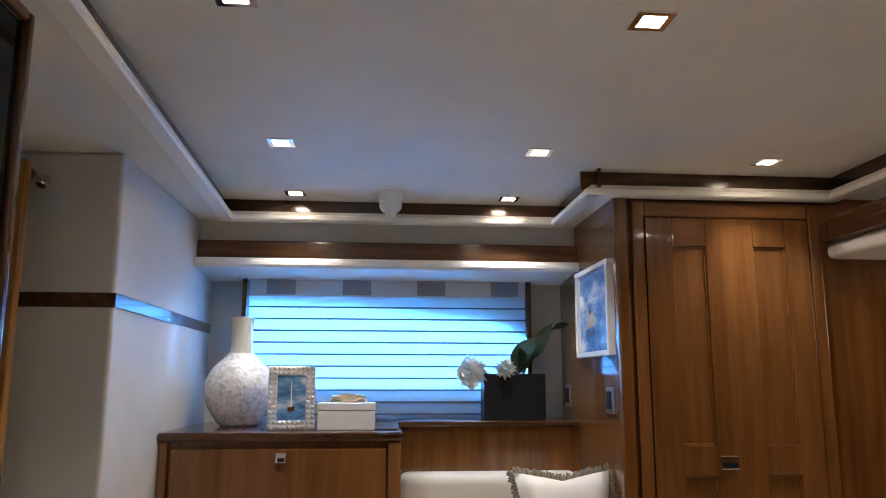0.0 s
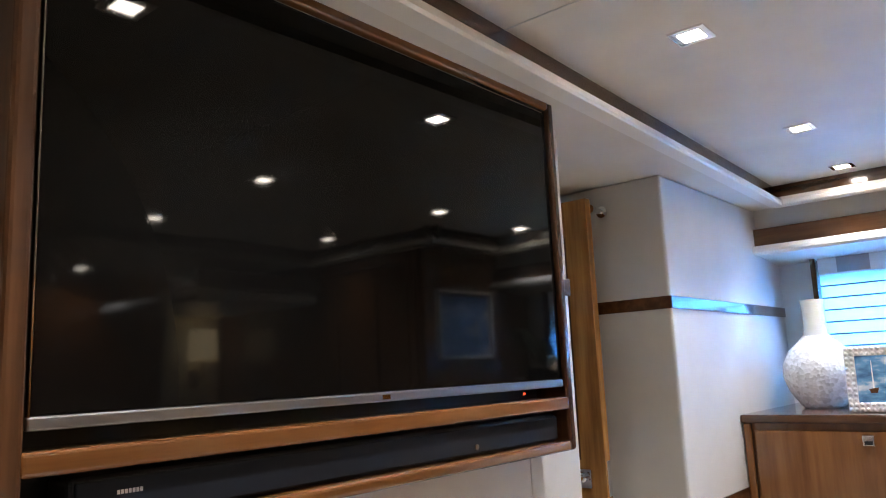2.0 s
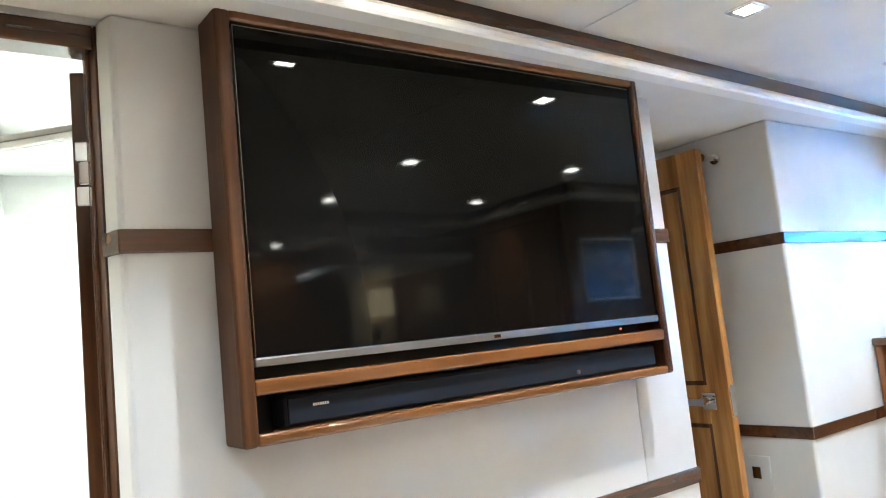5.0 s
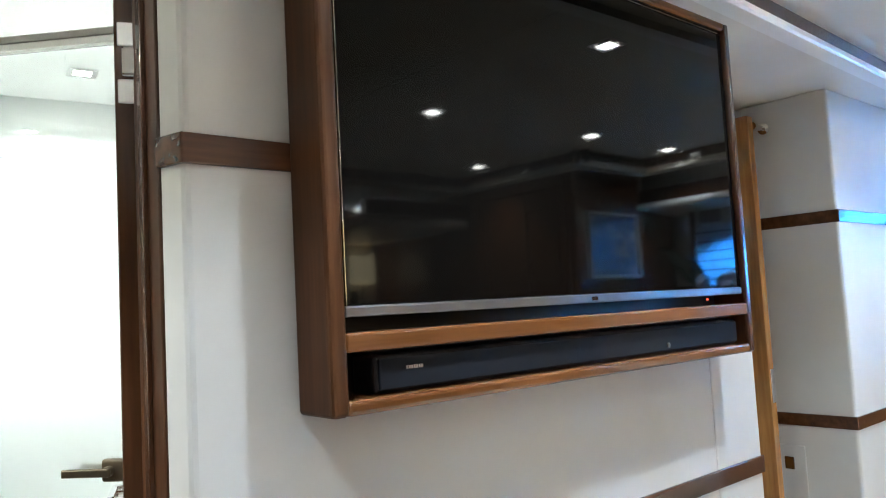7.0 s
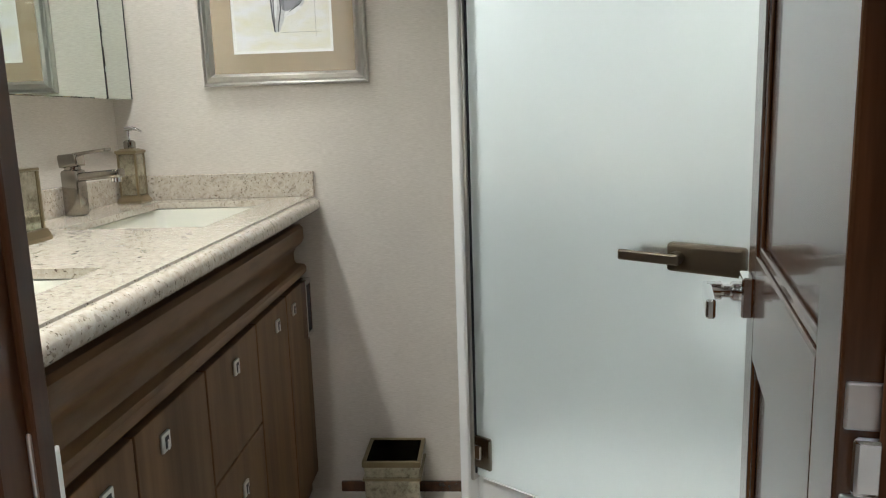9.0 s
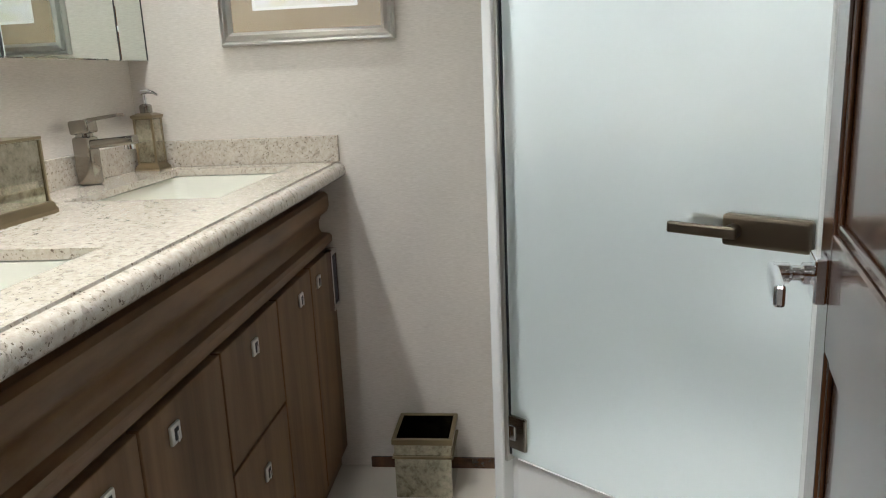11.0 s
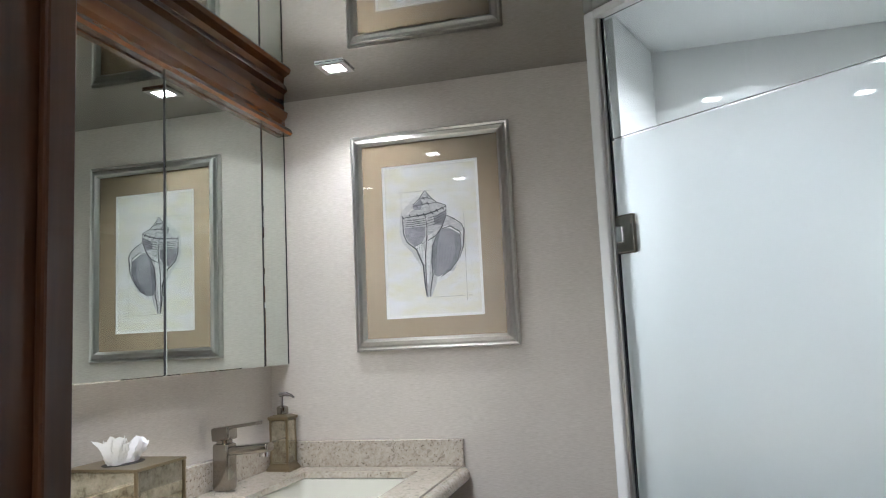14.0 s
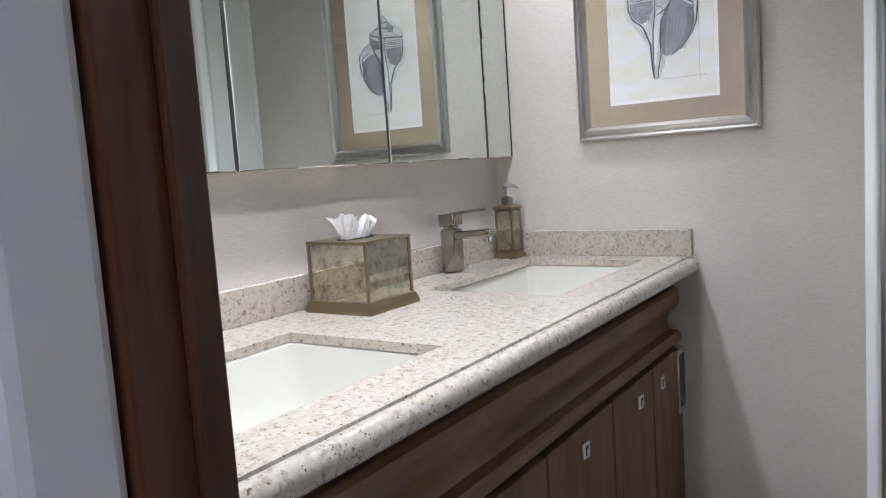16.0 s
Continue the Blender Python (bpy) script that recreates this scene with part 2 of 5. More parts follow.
# soffit ring with a stepped recess
inner = [(-0.487, -1.7), (1.7, -1.7), (1.7, 2.665), (0.768, 2.665), (0.768, 3.235), (-0.655, 3.235)]


def ring(z0, z1):
    bm = bmesh.new()
    # strips round the recess, butted end to end
    join(bm, prism([(-0.82, -2.1), (-0.473, -2.1), (-0.655, 3.235), (-0.655, 3.7), (-0.82, 3.7)], z0, z1))
    add(bm, -0.473, 1.7, -2.1, -1.7, z0, z1)
    add(bm, 1.7, 2.75, -2.1, 3.7, z0, z1)
    add(bm, -0.655, 0.768, 3.235, 3.7, z0, z1)
    add(bm, 0.768, 1.7, 2.665, 3.7, z0, z1)
    add(bm, -1.9, -0.82, 1.6, 2.5, z0, z1)
    return bm


setting(link("ceiling_soffit", ring(SOFFIT, SOFFIT + 0.02), headliner), "cream vinyl soffit round the recessed ceiling", "ceiling")
setting(link("ceiling_deckhead", box(-2.0, 2.9, -2.3, 3.9, CEIL + 0.06, CEIL + 0.1), headliner), "deckhead closing the space above the soffit", "ceiling")
setting(link("ceiling", box(-0.72, 1.8, -1.8, 3.29, CEIL, CEIL + 0.05), headliner), "cream vinyl headliner panel with square downlights", "ceiling")
setting(link("ceiling_joint", box(-0.66, 1.75, 1.128, 1.132, CEIL - 0.0015, CEIL + 0.001), vinyl), "fine joint across the headliner", "ceiling")

lip = [(-0.03, 0.0), (0.018, 0.0), (0.024, 0.006), (0.024, 0.02), (0.018, 0.026), (-0.03, 0.026)]
loop = inner + inner[:1]
for p, q in zip(loop, loop[1:]):
    a, b = Vector((*p, SOFFIT - 0.022)), Vector((*q, SOFFIT - 0.022))
    d = (b - a).normalized()
    inward = Vector((-d.y, d.x, 0))
    setting(link("trim", moulding(lip, a - d * 0.02, b + d * 0.02, out=inward), lip_white), "pale rounded lip of the ceiling recess", "trim")
    setting(link("trim", moulding([(-0.03, 0.026), (-0.018, 0.026), (-0.018, 0.097), (-0.03, 0.097)], a - d * 0.032, b + d * 0.032, out=inward), walnut_x if abs(d.x) > 0.5 else walnut_y), "dark wood strip inside the ceiling recess", "trim")

# wall with the television
setting(link("wall_television", prism([(WX, -0.004), (WX, 1.3985), (WX - 0.057, 1.3985), (WX - 0.057, -0.021)], FLOOR, SOFFIT, 0.009), vinyl), "cream vinyl padded wall panel behind the television", "wall")
setting(link("wall_television_end", box(WX - 0.057, WX, 1.3985, 1.63, FLOOR, SOFFIT, 0.005), vinyl), "narrow cream padded panel at the wall's end", "wall")
setting(link("wall_core", box(-0.95, WX - 0.057, 0.03, 1.63, FLOOR, SOFFIT), vinyl), "cream partition between cabin and bathroom", "wall")
setting(link("wall_south_pad", box(-0.846, WX, -2.1, -0.634, FLOOR, SOFFIT, 0.009), vinyl), "cream padded panel beside the bathroom door", "wall")
setting(link("wall_south", box(-0.93, -0.846, -2.1, -0.665, FLOOR, SOFFIT), vinyl), "cream partition wall beside the bathroom door", "wall")
setting(link("wall_header", box(-0.93, -0.84, -0.665, 0.0, 1.925, SOFFIT + 0.02), vinyl), "cream header above the bathroom door", "wall")
setting(link("wall_column", box(-1.9, -0.80, 2.345, 3.66, FLOOR, SOFFIT, 0.012, 3), vinyl), "cream vinyl covered wall corner by the window", "wall")
setting(link("wall_passage_end", box(-1.9, -1.8, 1.63, 2.345, FLOOR, SOFFIT), vinyl), "cream end wall of the passage", "wall")
setting(link("wall_passage_side", box(-1.8, -0.95, 1.55, 1.63, FLOOR, SOFFIT), vinyl), "cream side wall of the passage", "wall")
setting(link("wall_back", box(-0.93, 2.8, -2.2, -2.1, FLOOR, CEIL), wood_z), "varnished wood wall behind the bed end of the cabin", "wall")
for z0, z1 in ((1.455, 1.502), (0.715, 0.762)):
    bm = prism([(WX + 0.006, -0.010), (WX + 0.006, 1.636), (WX - 0.056, 1.636), (WX - 0.056, -0.027)], z0, z1, 0.003)
    setting(link("trim", bm, walnut_y), "dark wood band let into the cream wall", "trim")
    drop = -0.007 if z0 > 1 else 0.009
    bm = box(-1.75, -0.794, 2.339, 3.65, z0 + drop, z1 + drop - 0.002, 0.003)
    setting(link("trim", bm, walnut_y), "dark wood band round the cream wall corner", "trim")

# window wall: shaped opening through the hull side
WY = 3.655
bm = bmesh.new()
add(bm, -1.0, -0.60, WY, WY + 0.12, FLOOR, SOFFIT)
add(bm, 0.69, 0.95, WY, WY + 0.12, FLOOR, SOFFIT)
add(bm, -0.60, 0.69, WY, WY + 0.12, FLOOR, 1.19)
add(bm, -0.60, 0.69, WY, WY + 0.12, 1.64, SOFFIT)
setting(link("wall_window", bm, vinyl), "cream wall round the wide hull window", "wall")
setting(link("wall_above_valance", box(-0.80, DX, 3.36, 3.40, 1.80, SOFFIT), vinyl), "cream strip of wall above the pelmet", "wall")

# wood-panelled wall with wardrobe doors, and the far side of the cabin
setting(link("wall_art_side", box(DX, DX + 0.03, DY, WY, FLOOR, SOFFIT), wood_z), "varnished wood side panel beside the window", "wall")
setting(link("wall_wardrobe", box(DX, 2.75, DY, DY + 0.04, FLOOR, SOFFIT), wood_z), "varnished wood bulkhead with a panelled door", "wall")
setting(link("wall_far", box(2.7, 2.8, -2.1, 3.7, FLOOR, SOFFIT), wood_z), "varnished wood panelling across the cabin", "wall")
setting(link("wall_far_panel", box(2.68, 2.70, 2.3, 2.68, 0.6, 1.86), vinyl), "cream padded panel on the far wall", "wall")



# ---- ceiling lamps ----
def downlight(x, y, z, watts, colour, group, spread=100):
    t = thing("downlight", (x, y, z), "square recessed downlight with chrome rim, switched on", "ceiling light", group)
    bm = bmesh.new()
    for a, b, c, d in ((-0.042, 0.042, -0.042, -0.026), (-0.042, 0.042, 0.026, 0.042), (-0.042, -0.026, -0.026, 0.026), (0.026, 0.042, -0.026, 0.026)):
        add(bm, x + a, x + b, y + c, y + d, z - 0.006, z - 0.001)
    part("rim", bm, chrome, t, "chrome rim")
    part("diffuser", box(x - 0.026, x + 0.026, y - 0.026, y + 0.026, z - 0.004, z - 0.001), lens_glow, t, "glowing white diffuser")
    p = HERE[0] @ Vector((x, y, z - 0.012))
    lamp("downlight_lamp", p, watts, 0.05, colour, None, spread)


# the y -0.47 row is unseen, added at the same spacing to light the near walls
for x, y in ((-0.33, 0.5), (-0.31, 1.46), (-0.335, 2.42), (-0.36, 3.1), (0.56, 0.5), (0.57, 1.49), (0.53, 2.45), (0.54, 3.12), (1.4, 0.5), (1.4, 1.52), (1.36, 2.49), (-0.33, -0.47), (0.56, -0.47), (1.4, -0.47)):
    downlight(x, y, CEIL, CABIN_WATTS, WARM, "cabin downlights")
for x, y in ((2.52, 1.7), (2.6, 2.52), (2.52, 0.6)):
    downlight(x, y, SOFFIT, CABIN_WATTS * 2.2, WARM, "cabin downlights", 140)

# smoke detector
t = thing("smoke_detector", (0.035, 3.08, CEIL), "white round smoke detector under the ceiling", "smoke detector")
part("base", turned(lathe([(0.055, 0), (0.055, -0.03), (0.05, -0.036)]), Matrix.Translation((0.035, 3.08, CEIL - 0.001))), white_paint, t, smooth=True)
part("head", turned(lathe([(0.047, -0.033), (0.046, -0.062), (0.034, -0.078), (0.025, -0.078), (0.023, -0.098), (0.014, -0.104)]), Matrix.Translation((0.035, 3.08, CEIL - 0.003))), white_paint, t, smooth=True)

# ---- television in its wooden surround ----
BX, BY0, BY1, BZ0, BZ1 = -0.683, 0.168, 1.449, 1.067, 1.938
t = thing("television_surround", (WX, 0.8, BZ0), "varnished wood box frame holding television and soundbar on the wall", "tv surround")
part("side", box(WX, BX, BY0, BY0 + 0.032, BZ0, BZ1, 0.008, 3), satin_z, t)
part("side", box(WX, BX, BY1 - 0.026, BY1, BZ0, BZ1, 0.008, 3), walnut_z, t)
part("top_rail", box(WX, BX, BY0 + 0.028, BY1 - 0.022, BZ1 - 0.026, BZ1, 0.008, 3), wood_y, t)
part("middle_rail", box(WX, BX, BY0 + 0.028, BY1 - 0.022, 1.163, 1.194, 0.006, 3), wood_y, t)
part("bottom_rail", box(WX, BX, BY0 + 0.028, BY1 - 0.022, BZ0, BZ0 + 0.024, 0.008, 3), wood_y, t)
part("back_panel", box(WX, WX + 0.012, BY0 + 0.02, BY1 - 0.02, BZ0 + 0.01, BZ1 - 0.01), black_plastic, t, "black back panel")
trim_steel = flecked("brushed grey trim", (0.27, 0.265, 0.265), 700, 0.1, 0.38, 0.06, metal=1.0)
t = thing("television", (WX + 0.05, 0.8, 1.2), "large flat television, switched off, glossy black with silver lower edge", "television")
part("body", box(WX + 0.03, BX - 0.016, 0.208, 1.418, 1.222, 1.905, 0.004), black_plastic, t)
part("screen", box(BX - 0.016, BX - 0.013, 0.210, 1.416, 1.236, 1.903, 0.001), screen_black, t, "glossy black glass screen")
bm = bmesh.new()
add(bm, BX - 0.018, BX - 0.011, 0.2065, 0.2085, 1.22, 1.9065)
add(bm, BX - 0.018, BX - 0.011, 1.4175, 1.4195, 1.22, 1.9065)
add(bm, BX - 0.018, BX - 0.011, 0.2085, 1.4175, 1.9045, 1.9065)
part("bezel", bm, nickel, t, "thin silver bezel")
part("lower_trim", box(BX - 0.02, BX - 0.009, 0.2045, 1.4205, 1.217, 1.2345, 0.003), trim_steel, t, "brushed silver lower edge")
part("badge", box(BX - 0.0095, BX - 0.0085, 0.803, 0.823, 1.2215, 1.2295), nickel, t, "small dark maker's badge")
part("standby_lamp", box(BX - 0.02, BX - 0.0175, 1.262, 1.268, 1.206, 1.21), material("red standby lamp", (0.3, 0.01, 0.005), 0.3, Emission_Color=(1, 0.08, 0.03, 1), Emission_Strength=2.0), t, "tiny red standby lamp")
t = thing("soundbar", (WX + 0.05, 0.82, BZ0 + 0.024), "long dark soundbar with cloth front on the lower shelf", "soundbar")
part("body", box(WX + 0.012, BX - 0.022, 0.262, 1.4, BZ0 + 0.0245, 1.155, 0.01, 3), black_plastic, t)
part("grille", box(BX - 0.024, BX - 0.018, 0.268, 1.394, BZ0 + 0.03, 1.149, 0.003), grille, t, "dark speaker cloth")
bm = bmesh.new()
for k in range(7):
    add(bm, BX - 0.0185, BX - 0.017, 0.322 + k * 0.0052, 0.3255 + k * 0.0052, 1.128, 1.1335)
part("badge", bm, bright_silver, t, "small pale maker's badge")
part("emblem", turned(lathe([(0.006, 0), (0.006, 0.002), (0.003, 0.003)], 12), Matrix.Translation((BX - 0.018, 1.08, 1.11)) @ pose(0, 0, 0, 0, 90, 0)), bronze, t, "small round emblem")


# ---- doors ----
def panel_door(name, width, height, label, wood_mat, face_up, panels):
    """A leaf in its own frame: hinge at x 0, leaf towards +x, thickness along y, panels on both faces."""
    t = thing(name, (0, 0, 0), label, "door")
    st, th = 0.095, 0.038
    part("stile", box(0, st, -th / 2, th / 2, 0, height, 0.003), wood_mat, t)
    part("stile", box(width - st, width, -th / 2, th / 2, 0, height, 0.003), wood_mat, t)
    edges = [0.0] + [v for p in panels for v in p] + [height]
    for z0, z1 in zip(edges[0::2], edges[1::2]):
        part("rail", box(st, width - st, -th / 2, th / 2, z0, z1, 0.003), wood_mat, t)
    for z0, z1 in panels:
        part("panel", box(st, width - st, -0.008, 0.008, z0, z1), wood_mat, t)
        for s in (-1, 1):
            bm = bmesh.new()
            y0, y1 = sorted((s * 0.008, s * 0.015))
            add(bm, st, st + 0.016, y0, y1, z0, z1, 0.004)
            add(bm, width - st - 0.016, width - st, y0, y1, z0, z1, 0.004)
            add(bm, st + 0.016, width - st - 0.016, y0, y1, z0, z0 + 0.016, 0.004)
            add(bm, st + 0.016, width - st - 0.016, y0, y1, z1 - 0.016, z1, 0.004)
            part("panel_moulding", bm, walnut_z, t, "dark panel moulding")
    return t


def lever(parent, x, z, s, mat=chrome, flip=1):
    """A lever handle on a square rose, on the side s of a leaf."""
    y0, y1 = sorted((s * 0.019, s * 0.036))
    h = part("handle", box(x - 0.03, x + 0.03, y0, y1, z - 0.032, z + 0.032, 0.003), mat, parent, "chrome lever handle")
    part("spindle", turned(lathe([(0.016, 0), (0.016, 0.012), (0.011, 0.016), (0.011, 0.026), (0.015, 0.03), (0.015, 0.05)], 20), Matrix.Translation((x, s * 0.035, z + 0.004)) @ pose(0, 0, 0, -90 * s, 0, 0)), mat, h, smooth=True)
    y4, y5 = sorted((s * 0.078, s * 0.092))
    part("grip", turned(box(-0.016 if flip > 0 else -0.115, 0.115 if flip > 0 else 0.016, y4, y5, -0.015, 0.015, 0.004), Matrix.Translation((x, 0, z + 0.002))), mat, h)


# bathroom door, swung into the bathroom
HERE[0] = Matrix.Translation((-0.925, -0.036, FLOOR)) @ pose(0, 0, 0, 0, 0, 180 - 22)
d = panel_door("door_bathroom", 0.68, 1.905, "glossy dark varnished door standing open into the bathroom", walnut_z, 1, ((0.16, 0.8), (0.965, 1.75)))
lever(d, 0.625, 0.895, 1, chrome, -1)
lever(d, 0.625, 0.895, -1, chrome, -1)
HERE[0] = Matrix.Identity(4)
setting(d, "", "door")
# its frame
bm = prism([(-0.842, -0.021), (-0.915, -0.031), (-0.915, 0.03), (-0.842, 0.03)], FLOOR, 1.925, 0.003)
setting(link("door_jamb", bm, satin_z), "dark varnished door jamb", "door frame")
setting(link("door_jamb", box(-0.912, -0.848, -0.665, -0.632, FLOOR, 1.925, 0.003), satin_z), "dark varnished door jamb", "door frame")
setting(link("door_stop", box(-0.912, -0.886, -0.632, -0.626, FLOOR, 1.925, 0.002), satin_z), "dark stop strip on the jamb", "door frame")
setting(link("door_stop", box(-0.895, -0.875, -0.033, -0.024, FLOOR, 1.885, 0.002), walnut_z), "thin dark stop strip on the jamb", "door frame")
setting(link("door_head", box(-0.912, -0.842, -0.628, -0.024, 1.875, 1.925, 0.004), walnut_y), "dark varnished door head", "door frame")
HERE[0] = Matrix.Translation((-0.925, -0.036, 0)) @ pose(0, 0, 0, 0, 0, 180 - 22)
for hz in (1.64, 0.86):
    t = thing("hinge", (-0.003, 0.0, hz), "satin silver concealed hinge between jamb and door edge", "hinge")
    part("leaf_plate", box(-0.003, 0.004, -0.014, 0.014, hz - 0.066, hz - 0.027, 0.002), bright_silver, t)
    part("leaf_plate", box(-0.003, 0.004, -0.014, 0.014, hz + 0.027, hz + 0.066, 0.002), bright_silver, t)
    part("knuckle", box(-0.012, 0.0, -0.018, 0.008, hz - 0.024, hz + 0.024, 0.004), chrome, t)
HERE[0] = Matrix.Identity(4)
t = thing("strike_plate", (-0.897, -0.628, 0.83), "silver strike plate let into the door jamb", "strike plate")
part("plate", box(-0.911, -0.884, -0.632, -0.6285, 0.825, 0.945, 0.002), bright_silver, t)
part("lip", box(-0.925, -0.911, -0.632, -0.6285, 0.85, 0.92, 0.002), bright_silver, t)
part("screw", turned(lathe([(0.005, 0), (0.004, 0.0015), (0.001, 0.0015)], 14), Matrix.Translation((-0.897, -0.6285, 0.934)) @ pose(0, 0, 0, -90, 0, 0)), nickel, t)
part("box", box(-0.906, -0.889, -0.629, -0.6278, 0.86, 0.91), rubber, t)

# passage door, open against the wall corner
HERE[0] = Matrix.Translation((-1.69, 2.22, FLOOR))
d = panel_door("door_passage", 0.665, 1.913, "honey-coloured panelled wooden door standing open in the passage", door_wood, 1, ((0.16, 0.84), (0.99, 1.78)))
lever(d, 0.585, 0.93, -1, chrome, -1)
part("latch", box(0.664, 0.668, -0.012, 0.012, 0.87, 0.99, 0.001), chrome, d, "chrome latch plate")
HERE[0] = Matrix.Identity(4)
setting(d, "", "door")
t = thing("door_stop_catch", (-1.0, 2.345, 1.85), "chrome door catch on the cream wall", "door catch")
part("post", turned(lathe([(0.022, 0), (0.022, 0.008), (0.01, 0.012), (0.01, 0.07), (0.016, 0.075), (0.016, 0.095)], 16), Matrix.Translation((-1.035, 2.345, 1.83)) @ pose(0, 0, 0, 90, 0, 0)), chrome, t, smooth=True)
t = thing("socket_plate", (-1.0, 2.34, 0.6), "pale socket plate on the cream wall corner", "socket")
part("plate", box(-1.075, -0.985, 2.336, 2.345, 0.43, 0.652, 0.003), vinyl, t)
part("outlet", box(-1.06, -1.025, 2.333, 2.337, 0.565, 0.61, 0.002), nickel, t, "grey outlet")

# ---- window, shade and valance ----
w = thing("window_1", (0.05, WY, 1.08), "wide hull window behind a blue-lit roman shade", "window")
setting(w)
pts = [(-0.6, 1.2), (0.7, 1.2), (0.7, 1.38)] + [(0.7 - 0.35 * (1 - math.cos(a)), 1.38 + 0.15 * math.sin(a)) for a in np.linspace(0.2, 1.5, 8)] + [(-0.1, 1.58), (-0.6, 1.6)]
part("pane", sheet([(x, WY + 0.07, z) for x, z in pts], 0.006, (0, 1, 0)), clear, w)
w.children[0].visible_shadow = False
bm = bmesh.new()
top = [p for p in pts[3:]]
for (x0, z0), (x1, z1) in zip([(0.72, 1.38)] + top, top + [(-0.62, 1.6)]):
    f = bm.faces.new([bm.verts.new((x, WY + 0.06, z)) for x, z in ((x0, z0), (x1, z1), (x1, 1.645), (x0, 1.645))])
r = bmesh.ops.extrude_face_region(bm, geom=bm.faces[:])
for v in r["geom"]:
    if isinstance(v, bmesh.types.BMVert):
        v.co.y += 0.04
part("frame", bm, black_plastic, w, "dark curved window frame")
part("sill", box(-0.62, 0.72, WY + 0.02, WY + 0.12, 1.19, 1.2), black_plastic, w)
glow = material("bright water and sky", (0, 0, 0), 1.0, Emission_Color=(0.1, 0.42, 1.0, 1), Emission_Strength=6.0)
g_ = noisy(glow, (0.6, 1, 2.5), 1.2, 2.0)
glow.node_tree.links.new(ramp(glow, g_, [(0.35, (0.05, 0.3, 0.95)), (0.6, (0.16, 0.62, 1.0))]), glow.node_tree.nodes["Principled BSDF"].inputs["Emission Color"])
setting(link("backdrop", box(-6.0, 6.0, 7.0, 7.02, -3.0, 6.0), glow), "bright blue daylight beyond the window", "backdrop")

cloth = material("shade cloth", (0.62, 0.62, 0.62), 0.8)
nt = cloth.node_tree
tr = nt.nodes.new("ShaderNodeBsdfTranslucent")
tr.inputs[0].default_value = (0.75, 0.78, 0.8, 1)
mx = nt.nodes.new("ShaderNodeMixShader")
mx.inputs[0].default_value = 0.7
nt.links.new(nt.nodes["Principled BSDF"].outputs[0], mx.inputs[1])
nt.links.new(tr.outputs[0], mx.inputs[2])
nt.links.new(mx.outputs[0], nt.nodes["Material Output"].inputs[0])
paint(cloth, None, noisy(cloth, (900, 900, 900), 1.0), 0.1)
dark_cloth = flecked("shade tape", (0.12, 0.12, 0.14), 900, 0.1, 0.8)
grey_cloth = flecked("grey shade squares", (0.3, 0.29, 0.29), 900, 0.2, 0.8)
s = thing("roman_shade", (0.04, 3.62, 1.07), "pale roman shade with thin dark folds, drawn down and lit blue", "shade")
part("heading", box(-0.615, 0.7, 3.60, 3.612, 1.625, 1.71, 0.002), vinyl, s, "cream heading band")
for k in range(4):
    x = -0.535 + k * 0.355
    part("square", box(x, x + 0.135, 3.597, 3.6, 1.632, 1.704), grey_cloth, s, "grey woven square on the heading")
z, n = 1.625, 10
for k in range(n):
    z1 = 1.625 - (k + 1) * (1.625 - 1.075) / n
    bm = moulding([(0.0, 0.0), (0.004, 0.0), (0.014, -0.048), (0.010, -0.054), (0.0, -0.054)], (-0.612, 3.6, z), (0.698, 3.6, z), out=(0, 1, 0))
    part("fold", bm, cloth, s)
    part("tape", box(-0.612, 0.698, 3.592, 3.6, z - 0.055, z - 0.048), dark_cloth, s, "dark tape along the fold")
    z = z1
for x in (-0.645, 0.702):
    setting(link("window_post", box(x, x + 0.022, 3.585, WY, 1.075, 1.715, 0.003), walnut_z), "slim dark wood post beside the shade", "trim")

v = thing("valance", (0.04, 3.32, 1.7), "wooden pelmet with a pale rounded lower edge above the window", "valance")
part("fascia", box(-0.80, DX, 3.32, 3.36, 1.756, 1.838, 0.004), walnut_x, v)
part("lower_board", moulding([(0, 0), (0, 0.012), (0.012, 0.03), (0.04, 0.033), (0.37, -0.012), (0.37, -0.03), (0.05, -0.004), (0.012, -0.012)], (-0.80, 3.288, 1.728), (DX, 3.288, 1.728), out=(0, 1, 0)), lip_white, v, "pale rounded board")

# ---- dresser and the ledge beside it ----
dr = thing("dresser", (-0.35, 3.2, FLOOR), "varnished dark wood dresser against the window wall", "dresser")
part("top", box(-0.80, 0.09, 2.895, 3.655, 1.012, 1.045, 0.008, 3), walnut_x, dr)
part("body", box(-0.795, 0.07, 2.93, 3.65, FLOOR, 1.012), wood_z, dr)
part("corner_post", box(0.035, 0.085, 2.905, 2.93, FLOOR, 1.012, 0.01, 3), wood_z, dr)
part("corner_post", box(-0.795, -0.765, 2.905, 2.93, FLOOR, 1.012, 0.006), wood_z, dr)
for z0, z1 in ((0.67, 0.985), (0.32, 0.655), (0.0, 0.305)):
    f_ = part("drawer_front", box(-0.755, 0.03, 2.91, 2.93, z0, z1, 0.004), wood_z, dr)
    part("knob", box(-0.375, -0.335, 2.895, 2.91, z1 - 0.05, z1 - 0.012, 0.003), chrome, f_, "chrome square catch")
    part("finger_slot", box(-0.368, -0.342, 2.893, 2.896, z1 - 0.045, z1 - 0.032), black_plastic, f_)
t = thing("tray", (0.03, 3.1, 1.046), "small glass tray with chrome rim on the dresser", "tray")
